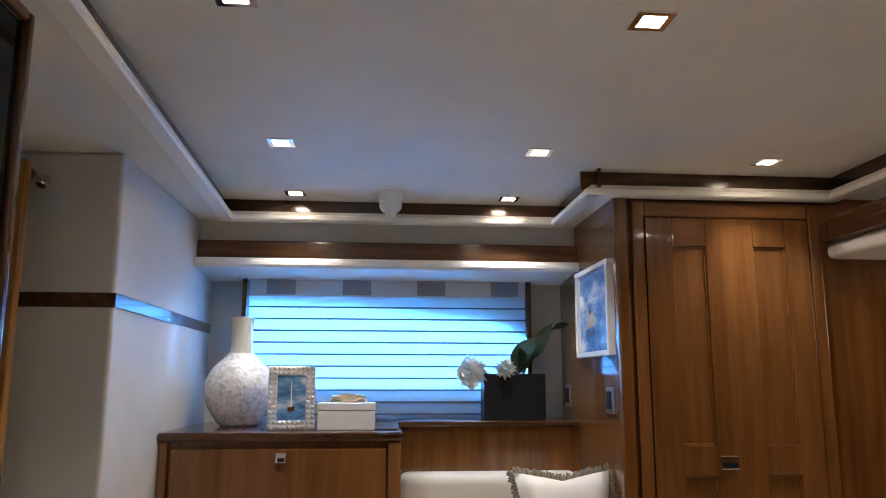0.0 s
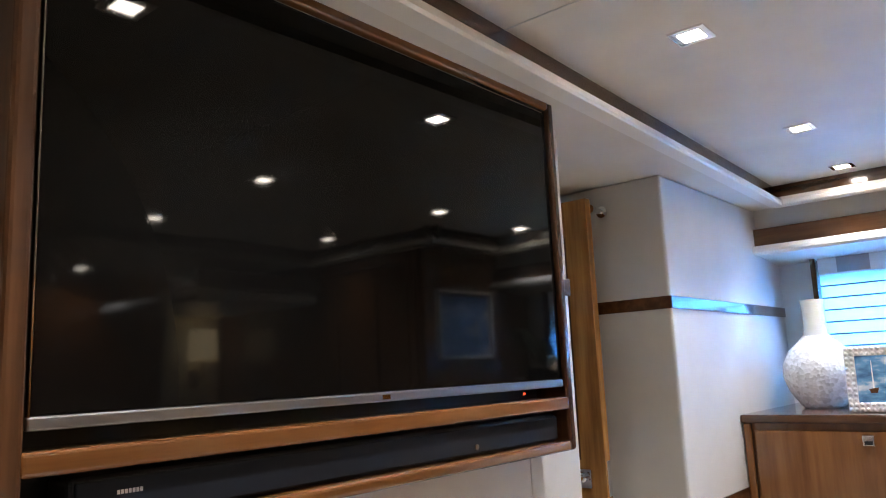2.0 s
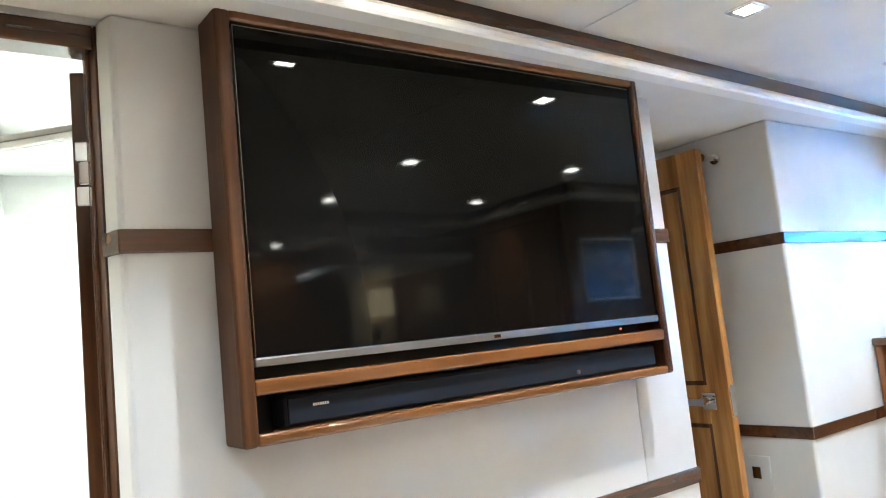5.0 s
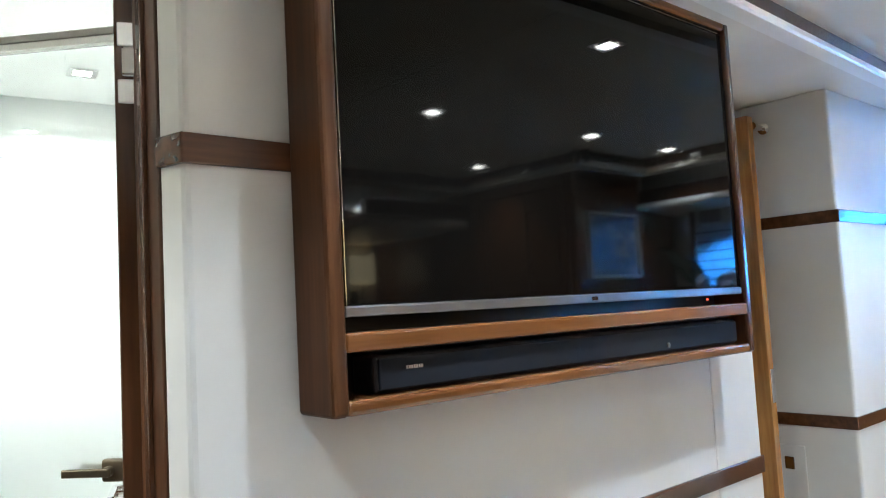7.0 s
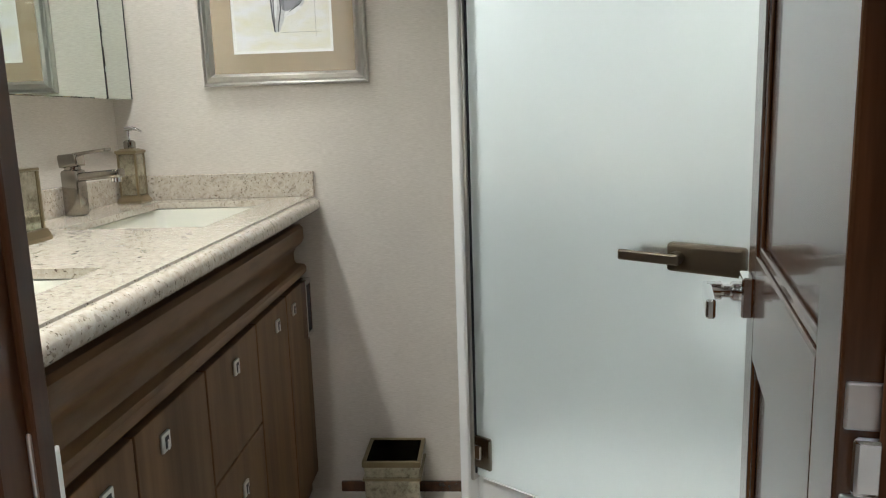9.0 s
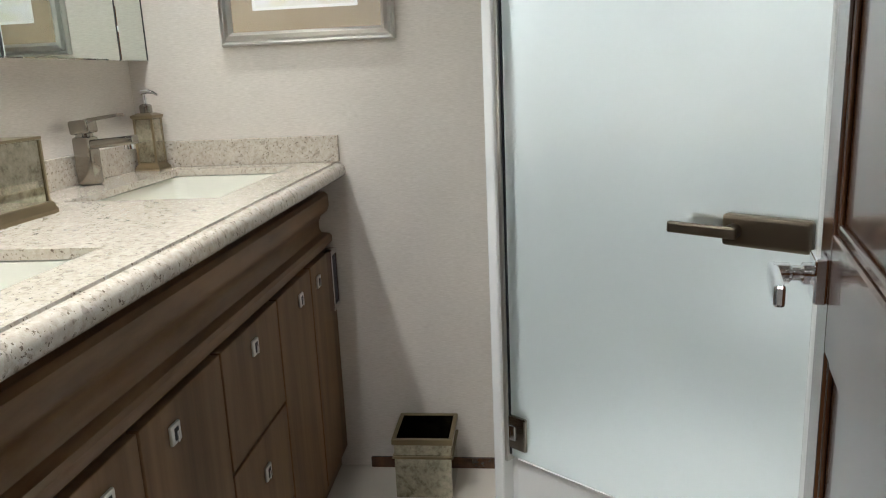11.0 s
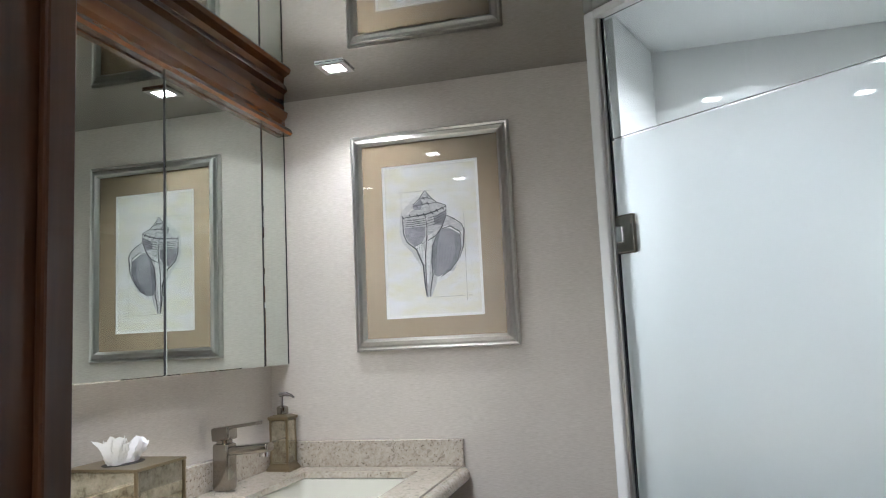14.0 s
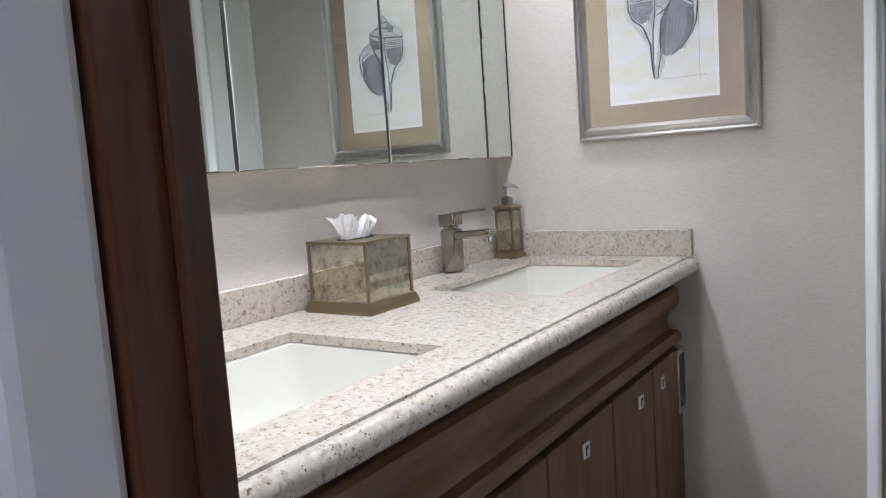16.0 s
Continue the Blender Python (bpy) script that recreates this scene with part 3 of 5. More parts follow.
part("dish", box(-0.04, 0.075, 3.0, 3.18, 1.0455, 1.052, 0.002), chrome, t)
l_ = thing("window_ledge", (0.48, 3.5, 1.03), "dark polished wood ledge under the window", "ledge")
part("ledge_top", box(0.09, DX, 3.36, 3.655, 1.035, 1.06, 0.006), walnut_x, l_)
part("ledge_front", box(0.072, DX, 3.39, 3.44, FLOOR, 1.035), wood_z, l_)

# sofa back with a fringed cushion
fab = flecked("ribbed ivory upholstery", (0.62, 0.58, 0.5), 300, 0.4, 0.9, 0.05)
so = thing("sofa", (0.46, 3.1, FLOOR), "built-in sofa with ribbed ivory upholstery", "sofa")
part("back", box(0.09, 0.86, 3.2, 3.385, 0.35, 0.85, 0.04, 5), fab, so, smooth=True)
part("seat", box(0.09, 0.86, 2.66, 3.2, FLOOR, 0.545, 0.04, 5), fab, so, smooth=True)


def pillow(name, at, w, h, d, m, mat, label, cat):
    bm = bmesh.new()
    bmesh.ops.create_grid(bm, x_segments=14, y_segments=14, size=0.5)
    back = bmesh.new()
    bmesh.ops.create_grid(back, x_segments=14, y_segments=14, size=0.5)
    for b, sgn in ((bm, 1), (back, -1)):
        for v in b.verts:
            x, y = v.co.x * 2, v.co.y * 2
            e = max(0.0, (1 - x ** 4) * (1 - y ** 4)) ** 0.45
            pinch = 1 - 0.2 * (1 - abs(x)) * abs(y) - 0.2 * (1 - abs(y)) * abs(x)
            v.co = Vector((x * w / 2 * pinch, sgn * d / 2 * e, y * h / 2 * pinch))
    join(bm, back)
    bmesh.ops.remove_doubles(bm, verts=bm.verts, dist=0.0005)
    t = thing(name, at, label, cat)
    bm.transform(Matrix.Translation(at) @ m)
    part("cover", bm, mat, t, smooth=True)
    fr = bmesh.new()
    for a in range(4):
        for k in range(60):
            u = (k + 0.5) / 60 * 2 - 1
            x, z = ((u, 1), (u, -1), (1, u), (-1, u))[a]
            pinch = 1 - 0.2 * (1 - abs(u))
            c = Vector((x * w / 2 * (pinch if a > 1 else 1 - 0.0), 0, z * h / 2 * (pinch if a < 2 else 1)))
            o = Vector((x if a > 1 else random.uniform(-0.3, 0.3), random.uniform(-0.5, 0.5), z if a < 2 else random.uniform(-0.3, 0.3))).normalized() * random.uniform(0.02, 0.028)
            join(fr, tube([c, c + o * 0.5, c + o], [0.005, 0.006, 0.003], 5))
    fr.transform(Matrix.Translation(at) @ m)
    part("fringe", fr, flecked("tan fringe", (0.24, 0.2, 0.14), 500, 0.3, 0.9), t, "tan brush fringe")


silk = flecked("ivory patterned silk", (0.72, 0.69, 0.64), 60, 0.1, 0.45, 0.16)
pillow("cushion", (0.69, 2.83, 0.725), 0.38, 0.37, 0.15, pose(0, 0, 0, -18, 0, 6), silk, "ivory patterned cushion with tan fringe on the sofa", "cushion")

# ---- things on dresser and ledge ----
pearl = material("mother of pearl mosaic", (0.78, 0.76, 0.72), 0.25, Coat_Weight=0.4)
vo = node(pearl, "ShaderNodeTexVoronoi", Scale=75.0)
pearl.node_tree.links.new(coords(pearl), vo.inputs["Vector"])
sp = pearl.node_tree.nodes.new("ShaderNodeSeparateColor")
pearl.node_tree.links.new(vo.outputs["Color"], sp.inputs[0])
paint(pearl, ramp(pearl, sp.outputs[0], [(0, (0.6, 0.57, 0.52)), (0.5, (0.78, 0.76, 0.72)), (1, (0.86, 0.85, 0.82))]), vo.outputs["Distance"], 0.5, 0.003)
t = thing("vase", (-0.585, 3.3, 1.045), "tall-necked white vase with pearly mosaic body on the dresser", "vase")
M_ = Matrix.Translation((-0.585, 3.3, 1.0455))
part("body", turned(lathe([(0.07, 0), (0.085, 0.01), (0.125, 0.07), (0.145, 0.13), (0.142, 0.185), (0.115, 0.24), (0.075, 0.275), (0.052, 0.3)], 48), M_), pearl, t, smooth=True)
part("neck", turned(lathe([(0.052, 0.299), (0.045, 0.33), (0.046, 0.42), (0.05, 0.45), (0.042, 0.452), (0.038, 0.43)], 48), M_), ceramic, t, "smooth glazed neck", smooth=True)

ph = material("sailing photograph", (0.2, 0.4, 0.6), 0.2, Coat_Weight=0.6)
paint(ph, ramp(ph, noisy(ph, (9, 9, 22), 1.2, 5.0), [(0.3, (0.03, 0.09, 0.2)), (0.5, (0.12, 0.32, 0.55)), (0.68, (0.7, 0.75, 0.78))]))
t = thing("photo_frame", (-0.33, 3.0, 1.045), "silver jewelled photo frame with a sailing picture on the dresser", "photo frame")
HERE[0] = Matrix.Translation((-0.335, 3.0, 1.046)) @ pose(0, 0, 0, -9, 0, 8)
bm = bmesh.new()
fw, fh, fe = 0.18, 0.245, 0.036
for a, b, c, d_ in ((-fw / 2, -fw / 2 + fe, 0, fh), (fw / 2 - fe, fw / 2, 0, fh), (-fw / 2 + fe, fw / 2 - fe, 0, fe), (-fw / 2 + fe, fw / 2 - fe, fh - fe, fh)):
    add(bm, a, b, -0.006, 0.01, c, d_, 0.003)
part("moulding", bm, bright_silver, t)
bm = bmesh.new()
for i in range(10):
    for j in range(13):
        if i in (0, 1, 8, 9) or j in (0, 1, 11, 12):
            b = lathe([(0.0085, 0), (0.0075, 0.004), (0.002, 0.008)], 8)
            join(bm, turned(b, Matrix.Translation((-fw / 2 + 0.009 + i * 0.018, -0.005, 0.0095 + j * 0.0188)) @ pose(0, 0, 0, 90, 0, 0)))
tagged(part("jewelled_rim", bm, bright_silver, t, "rows of silver studs", smooth=True), kind="stuff")
part("picture", box(-fw / 2 + fe, fw / 2 - fe, -0.002, 0.004, fe, fh - fe), ph, t, "blue sailing photograph")
bm = sheet([(-0.004, -0.003, 0.08), (0.002, -0.003, 0.08), (0.0, -0.003, 0.19), (-0.002, -0.003, 0.19)], 0.0006, (0, -1, 0))
part("mast", bm, white_paint, t)
part("hull", sheet([(-0.018, -0.003, 0.085), (-0.012, -0.003, 0.07), (0.01, -0.003, 0.07), (0.016, -0.003, 0.09)], 0.0008, (0, -1, 0)), walnut_x, t)
part("strut", box(-0.02, 0.02, 0.01, 0.07, 0.0, 0.01), black_plastic, t)
HERE[0] = Matrix.Identity(4)
t = thing("trinket_box", (-0.12, 3.02, 1.046), "white lidded box with a gold shell knob on the dresser", "box")
part("body", box(-0.235, -0.015, 2.99, 3.12, 1.0455, 1.118, 0.003), white_paint, t)
part("lid", box(-0.238, -0.012, 2.987, 3.123, 1.12, 1.148, 0.003), white_paint, t)
gold = flecked("pale gold shell", (0.62, 0.5, 0.33), 300, 0.2, 0.3, 0.15, metal=0.7)
bm = bmesh.new()
for k in range(9):
    a = (k - 4) / 4.2
    join(bm, tube([(-0.12 + 0.012 * a, 3.03, 1.149), (-0.12 + 0.045 * a, 3.04, 1.168 + 0.008 * (1 - a * a)), (-0.12 + 0.06 * a, 3.06, 1.165 + 0.008 * (1 - a * a)), (-0.12 + 0.07 * a, 3.075, 1.15)], [0.005, 0.011, 0.012, 0.007], 8))
part("shell_knob", bm, gold, t, "gold shell knob", smooth=True)

# planter with white flowers
t = thing("planter", (0.6, 3.5, 1.06), "black square planter with white flowers and dark leaves", "plant")
PX, PY = 0.61, 3.48
part("pot", prism([(PX - 0.14, PY - 0.06), (PX + 0.14, PY - 0.06), (PX + 0.14, PY + 0.06), (PX - 0.14, PY + 0.06)], 1.0605, 1.265, 0.004), black_plastic, t)
leafm = flecked("dark green leaf", (0.012, 0.032, 0.012), 40, 0.1, 0.35, 0.3)
petal = flecked("white petal", (0.85, 0.84, 0.76), 80, 0.1, 0.6, 0.08)


def leaf(p, d, length, width, up):
    d, up = Vector(d).normalized(), Vector(up)
    s_ = d.cross(up).normalized()
    bm = bmesh.new()
    L, C, R = [], [], []
    for k in range(9):
        u = k / 8
        wv = width * math.sin(math.pi * min(1, u ** 0.8 * 0.97 + 0.03))
        c = Vector(p) + d * length * u + up * (0.12 * length * math.sin(u * 2.6))
        L.append(bm.verts.new(c + s_ * wv + up * 0.15 * wv))
        C.append(bm.verts.new(c))
        R.append(bm.verts.new(c - s_ * wv + up * 0.15 * wv))
    for k in range(8):
        bm.faces.new((L[k], L[k + 1], C[k + 1], C[k]))
        bm.faces.new((C[k], C[k + 1], R[k + 1], R[k]))
    return bm


for p, d_, ln, wd in (((PX + 0.0, PY, 1.26), (0.35, -0.1, 0.55), 0.2, 0.06), ((PX + 0.09, PY, 1.33), (0.45, -0.1, 0.75), 0.19, 0.036), ((PX + 0.05, PY - 0.02, 1.27), (-0.2, -0.3, 0.7), 0.12, 0.035), ((PX + 0.03, PY, 1.27), (-0.6, -0.4, 0.35), 0.1, 0.03), ((PX + 0.06, PY, 1.28), (0.15, -0.5, 0.5), 0.14, 0.04), ((PX + 0.19, PY - 0.02, 1.47), (0.9, 0, 0.25), 0.08, 0.022)):
    part("leaf", leaf(p, d_, ln, wd, (0, -0.5, 0.6)), leafm, t, "broad dark green leaf", smooth=True)
part("stem", tube([(PX + 0.02, PY, 1.2), (PX + 0.09, PY, 1.35), (PX + 0.16, PY - 0.01, 1.45), (PX + 0.22, PY - 0.02, 1.49)], 0.006, 8), leafm, t)
for cx, cy, cz, R_, n_ in ((PX - 0.2, PY - 0.05, 1.265, 0.075, 46), (PX - 0.04, PY - 0.06, 1.285, 0.05, 26)):
    bm = bmesh.new()
    for k in range(n_):
        a, e = k * 2.4, math.acos(1 - 1.5 * (k + 0.5) / n_)
        dv = Vector((math.cos(a) * math.sin(e), -math.cos(e) * 0.8 - 0.1, math.sin(a) * math.sin(e))).normalized()
        join(bm, leaf(Vector((cx, cy, cz)) + dv * 0.15 * R_, dv, R_ * random.uniform(0.75, 1.05), R_ * 0.26, dv.orthogonal().normalized() * 0.5))
    part("flower", bm, petal, t, "ruffled white flower", smooth=True)
    part("flower_stem", tube([(cx, cy + 0.02, cz), (PX, PY, 1.25)], 0.004, 6), leafm, t)

# picture and switches on the side panel
sea = material("harbour picture", (0.3, 0.4, 0.5), 0.15, Coat_Weight=0.6)
paint(sea, ramp(sea, noisy(sea, (6, 6, 14), 1.0, 6.0, 0.6), [(0.3, (0.05, 0.1, 0.2)), (0.48, (0.12, 0.3, 0.6)), (0.6, (0.5, 0.6, 0.75)), (0.75, (0.8, 0.8, 0.75))]))
t = thing("wall_picture", (DX, 3.0, 1.5), "harbour picture in a white frame on the wood panel", "picture")
y0, y1, z0, z1 = 2.80, 3.265, 1.33, 1.698
for a, b, c, d_ in ((y0, y1, z0, z0 + 0.02), (y0, y1, z1 - 0.02, z1), (y0, y0 + 0.02, z0 + 0.02, z1 - 0.02), (y1 - 0.02, y1, z0 + 0.02, z1 - 0.02)):
    part("frame", box(DX - 0.03, DX, a, b, c, d_, 0.003), white_paint, t, "white frame")
part("print", box(DX - 0.012, DX - 0.004, y0 + 0.02, y1 - 0.02, z0 + 0.02, z1 - 0.02), sea, t, "blue harbour print")
part("castle", sheet([(DX - 0.0125, 3.02, 1.46), (DX - 0.0125, 3.05, 1.52), (DX - 0.0125, 3.1, 1.5), (DX - 0.0125, 3.14, 1.56), (DX - 0.0125, 3.16, 1.47), (DX - 0.0125, 3.2, 1.44)], 0.0006, (-1, 0, 0)), stone, t)
for yy, zz in ((3.53, 1.166), (2.885, 1.16)):
    t = thing("switch_plate", (DX, yy, zz), "silver rocker switch plate on the wood panel", "switch")
    part("plate", box(DX - 0.008, DX, yy - 0.045, yy + 0.045, zz - 0.05, zz + 0.05, 0.003), silver, t)
    part("rocker", box(DX - 0.012, DX - 0.007, yy - 0.028, yy + 0.028, zz - 0.034, zz + 0.034, 0.003), black_plastic, t)

# wardrobe double-panel door with frame
HERE[0] = Matrix.Translation((0.977, DY - 0.012, FLOOR))
d = thing("door_wardrobe", (0, 0, 0), "closed varnished wood door with four recessed panels", "door")
W_, DH = 0.632, 1.886
part("stile", box(0, 0.102, -0.02, 0.012, 0, DH, 0.003), wood_z, d)
part("stile", box(0.54, W_, -0.02, 0.012, 0, DH, 0.003), wood_z, d)
part("mullion", box(0.228, 0.412, -0.02, 0.012, 0.0, DH, 0.003), wood_z, d)
for x0, x1 in ((0.102, 0.228), (0.412, 0.54)):
    for z0, z1 in ((0, 0.12), (0.953, 1.057), (1.78, DH)):
        part("rail", box(x0, x1, -0.02, 0.012, z0, z1, 0.003), wood_z, d)
    for z0, z1 in ((0.12, 0.953), (1.057, 1.78)):
        part("panel", box(x0, x1, -0.008, 0.01, z0, z1, 0.002), wood_z, d)
        bm = bmesh.new()
        add(bm, x0, x0 + 0.007, -0.014, -0.008, z0, z1, 0.002)
        add(bm, x1 - 0.007, x1, -0.014, -0.008, z0, z1, 0.002)
        add(bm, x0 + 0.007, x1 - 0.007, -0.014, -0.008, z0, z0 + 0.007, 0.002)
        add(bm, x0 + 0.007, x1 - 0.007, -0.014, -0.008, z1 - 0.007, z1, 0.002)
        part("panel_moulding", bm, wood_x, d)
h_ = part("handle", box(0.237, 0.303, -0.026, -0.02, 0.974, 1.022, 0.003), chrome, d, "chrome flush latch")
part("finger_plate", box(0.243, 0.297, -0.0275, -0.0255, 0.98, 0.998, 0.001), black_plastic, h_)
HERE[0] = Matrix.Identity(4)
setting(d)
for a, b in ((0.927, 0.973), (1.614, 1.66)):
    setting(link("door_frame", box(a, b, DY - 0.03, DY, FLOOR, 1.9, 0.006), wood_z), "varnished wood door casing", "door frame")
setting(link("door_frame", box(0.973, 1.614, DY - 0.029, DY, 1.84, 1.9, 0.006), wood_x), "varnished wood door casing", "door frame")
setting(link("corner_post", box(DX - 0.022, DX + 0.03, DY - 0.03, DY + 0.02, FLOOR, SOFFIT, 0.012, 3), wood_z), "rounded varnished wood corner post", "trim")
lk = thing("overhead_locker", (2.2, 2.4, 1.65), "wooden pelmet with a pale rounded lower edge along the far side", "valance")
part("fascia", box(1.65, 1.69, 1.9, 2.69, 1.748, 1.835, 0.006), walnut_y, lk)
part("lower_board", box(1.672, 2.7, 1.9, 2.69, 1.685, 1.746, 0.026, 4), lip_white, lk, "pale rounded board", smooth=True)

# bedside wall lamp across the cabin
t = thing("wall_lamp", (2.68, 2.5, 1.3), "wall lamp with glowing cream drum shade on the far wall", "lamp")
part("backplate", box(2.67, 2.68, 2.47, 2.53, 1.24, 1.36, 0.003), nickel, t)
part("arm", tube([(2.672, 2.5, 1.3), (2.6, 2.5, 1.3), (2.575, 2.5, 1.325), (2.57, 2.5, 1.42)], 0.008, 10), nickel, t, smooth=True)
part("shade", turned(lathe([(0.09, 0), (0.085, 0.19), (0.082, 0.19), (0.087, 0)], 32), Matrix.Translation((2.57, 2.5, 1.41))), material("lit lamp shade", (0.8, 0.72, 0.55), 0.8, Emission_Color=(1, 0.8, 0.48, 1), Emission_Strength=4.0), t, "glowing cream shade", smooth=True)

# ---- bathroom, skewed to the cabin ----
HERE[0] = BATH
EX, CTOP, BCEIL, VY = -2.566, 0.913, 2.03, -1.585
setting(link("wall_bath_end", box(EX - 0.08, EX, -1.7, 0.75, FLOOR, BCEIL + 0.05), paper_wall), "beige woven wallpaper on the bathroom end wall", "wall")
setting(link("wall_bath_vanity", box(EX, -0.72, VY - 0.08, VY, FLOOR, BCEIL + 0.05), paper_wall), "beige woven wallpaper behind the vanity", "wall")
setting(link("ceiling_bath", box(EX - 0.08, -0.74, VY - 0.08, 0.75, BCEIL, BCEIL + 0.05), smoked), "mirror-finished bathroom ceiling panel", "ceiling")
setting(link("skirting", box(EX, EX + 0.012, -0.96, -0.4, FLOOR, FLOOR + 0.045, 0.003), walnut_x), "dark wood skirting", "baseboard")
tile = flecked("pale stone floor", (0.5, 0.46, 0.4), 30, 0.05, 0.3, 0.12)
setting(link("floor_bath", box(EX, -0.93, VY, 0.7, FLOOR, FLOOR + 0.012), tile), "pale polished bathroom floor", "floor")

# vanity units: the front flares a little towards the door
FLARE = Matrix(((1, 0, 0, 0), (0.02, 1, 0, 0.02 * 2.566 - 0.012), (0, 0, 1, 0), (0, 0, 0, 1)))
HERE[0] = BATH @ FLARE
v = thing("vanity_cabinet", (-1.7, -1.3, FLOOR), "walnut vanity with doors and drawers under the counter", "cabinet")
FY = -1.03
part("body", box(EX + 0.002, -0.78, VY + 0.002, FY - 0.024, FLOOR + 0.012, 0.672), vanity_x, v)
part("back_rail", box(EX + 0.002, -0.78, FY - 0.06, FY - 0.045, 0.7, 0.882), vanity_x, v)
rail = [(0, 0.872), (0, 0.828), (0.034, 0.827), (0.043, 0.818), (0.044, 0.785), (0.037, 0.77), (0.018, 0.756), (0.01, 0.74), (0.01, 0.72), (0.016, 0.708), (0.04, 0.705), (0.046, 0.698), (0.046, 0.684), (0.042, 0.677), (0, 0.676)]
part("upper_moulding", moulding(rail, (-0.78, FY - 0.045, 0), (EX + 0.002, FY - 0.045, 0), out=(0, 1, 0)), vanity_x, v, smooth=True)


def knob(x, z, parent):
    k = part("knob", box(x - 0.016, x + 0.016, FY, FY + 0.006, z - 0.0165, z + 0.0165, 0.002), silver, parent, "square nickel ring catch")
    part("hole", box(x - 0.007, x + 0.007, FY + 0.0055, FY + 0.0068, z - 0.011, z + 0.01, 0.0005), black_plastic, k)
    part("bar", box(x - 0.0035, x + 0.0035, FY + 0.006, FY + 0.01, z - 0.014, z + 0.005, 0.001), chrome, k)


cols = [(-2.56, -2.318, "door", -2.379), (-2.312, -2.04, "door", -2.21), (-2.034, -1.708, "drawers", -1.873), (-1.702, -1.402, "door", -1.5), (-1.396, -1.1, "door", -1.3), (-1.094, -0.79, "door", -1.0)]
for x0, x1, kind_, kx in cols:
    if kind_ == "door":
        f_ = part("door", box(x0, x1, FY - 0.02, FY, FLOOR + 0.08, 0.662, 0.002), vanity_z, v)
        knob(kx, 0.61, f_)
    else:
        for z0, z1, kz in ((0.42, 0.662, 0.613), (0.18, 0.414, 0.33), (FLOOR + 0.08, 0.174, 0.09)):
            f_ = part("drawer", box(x0, x1, FY - 0.02, FY, z0, z1, 0.002), vanity_z, v)
            knob(kx, kz, f_)
t = thing("vent_plate", (-2.52, FY, 0.58), "silver framed air vent at the end of the vanity", "vent")
bm = bmesh.new()
for a, b, c, d_ in ((-2.555, -2.543, 0.49, 0.665), (-2.497, -2.485, 0.49, 0.665), (-2.543, -2.497, 0.49, 0.505), (-2.543, -2.497, 0.65, 0.665)):
    add(bm, a - 0.004, b - 0.004, FY + 0.0005, FY + 0.022, c, d_, 0.002)
part("rim", bm, chrome, t)
part("grille", box(-2.547, -2.501, FY + 0.0005, FY + 0.012, 0.505, 0.65), black_plastic, t)

# counter with two cut-outs
S2, S1, SYB, SYF = (-2.465, -1.94), (-1.49, -0.997), -1.43, -1.097
c_ = thing("countertop", (-1.7, -1.3, CTOP), "speckled beige quartz counter with moulded edge and backsplash", "countertop")
bm = bmesh.new()
T0, T1 = CTOP - 0.017, CTOP
x_end = -0.79
for a, b in ((EX + 0.002, S2[0]), (S2[1], S1[0]), (S1[1], x_end)):
    add(bm, a, b, VY + 0.002, -1.0, T0, T1)
for a, b in (S2, S1):
    add(bm, a, b, VY + 0.002, SYB, T0, T1)
    add(bm, a, b, SYF, -1.0, T0, T1)
bmesh.ops.remove_doubles(bm, verts=bm.verts, dist=0.0001)
part("slab", bm, stone, c_)
nose = [(0, 0.05), (0.002, 0.05), (0.003, 0.0455), (0.006, 0.045)] + [(0.006 + 0.02 * math.sin(a), 0.025 + 0.02 * math.cos(a)) for a in np.linspace(0.15, 1.57, 7)] + [(0.026, 0.016), (0.022, 0.009), (0.015, 0.006), (0, 0.006)]
part("moulded_edge", moulding(nose, (x_end, -1.0, CTOP - 0.05), (EX + 0.002, -1.0, CTOP - 0.05), out=(0, 1, 0)), stone, c_, smooth=True)
HERE[0] = BATH
part("backsplash", box(EX + 0.022, x_end, VY, VY + 0.02, T1, T1 + 0.074, 0.002), stone, c_)
part("end_splash", box(EX, EX + 0.02, VY, -1.0, T1, T1 + 0.074, 0.002), stone, c_)


HERE[0] = BATH @ FLARE


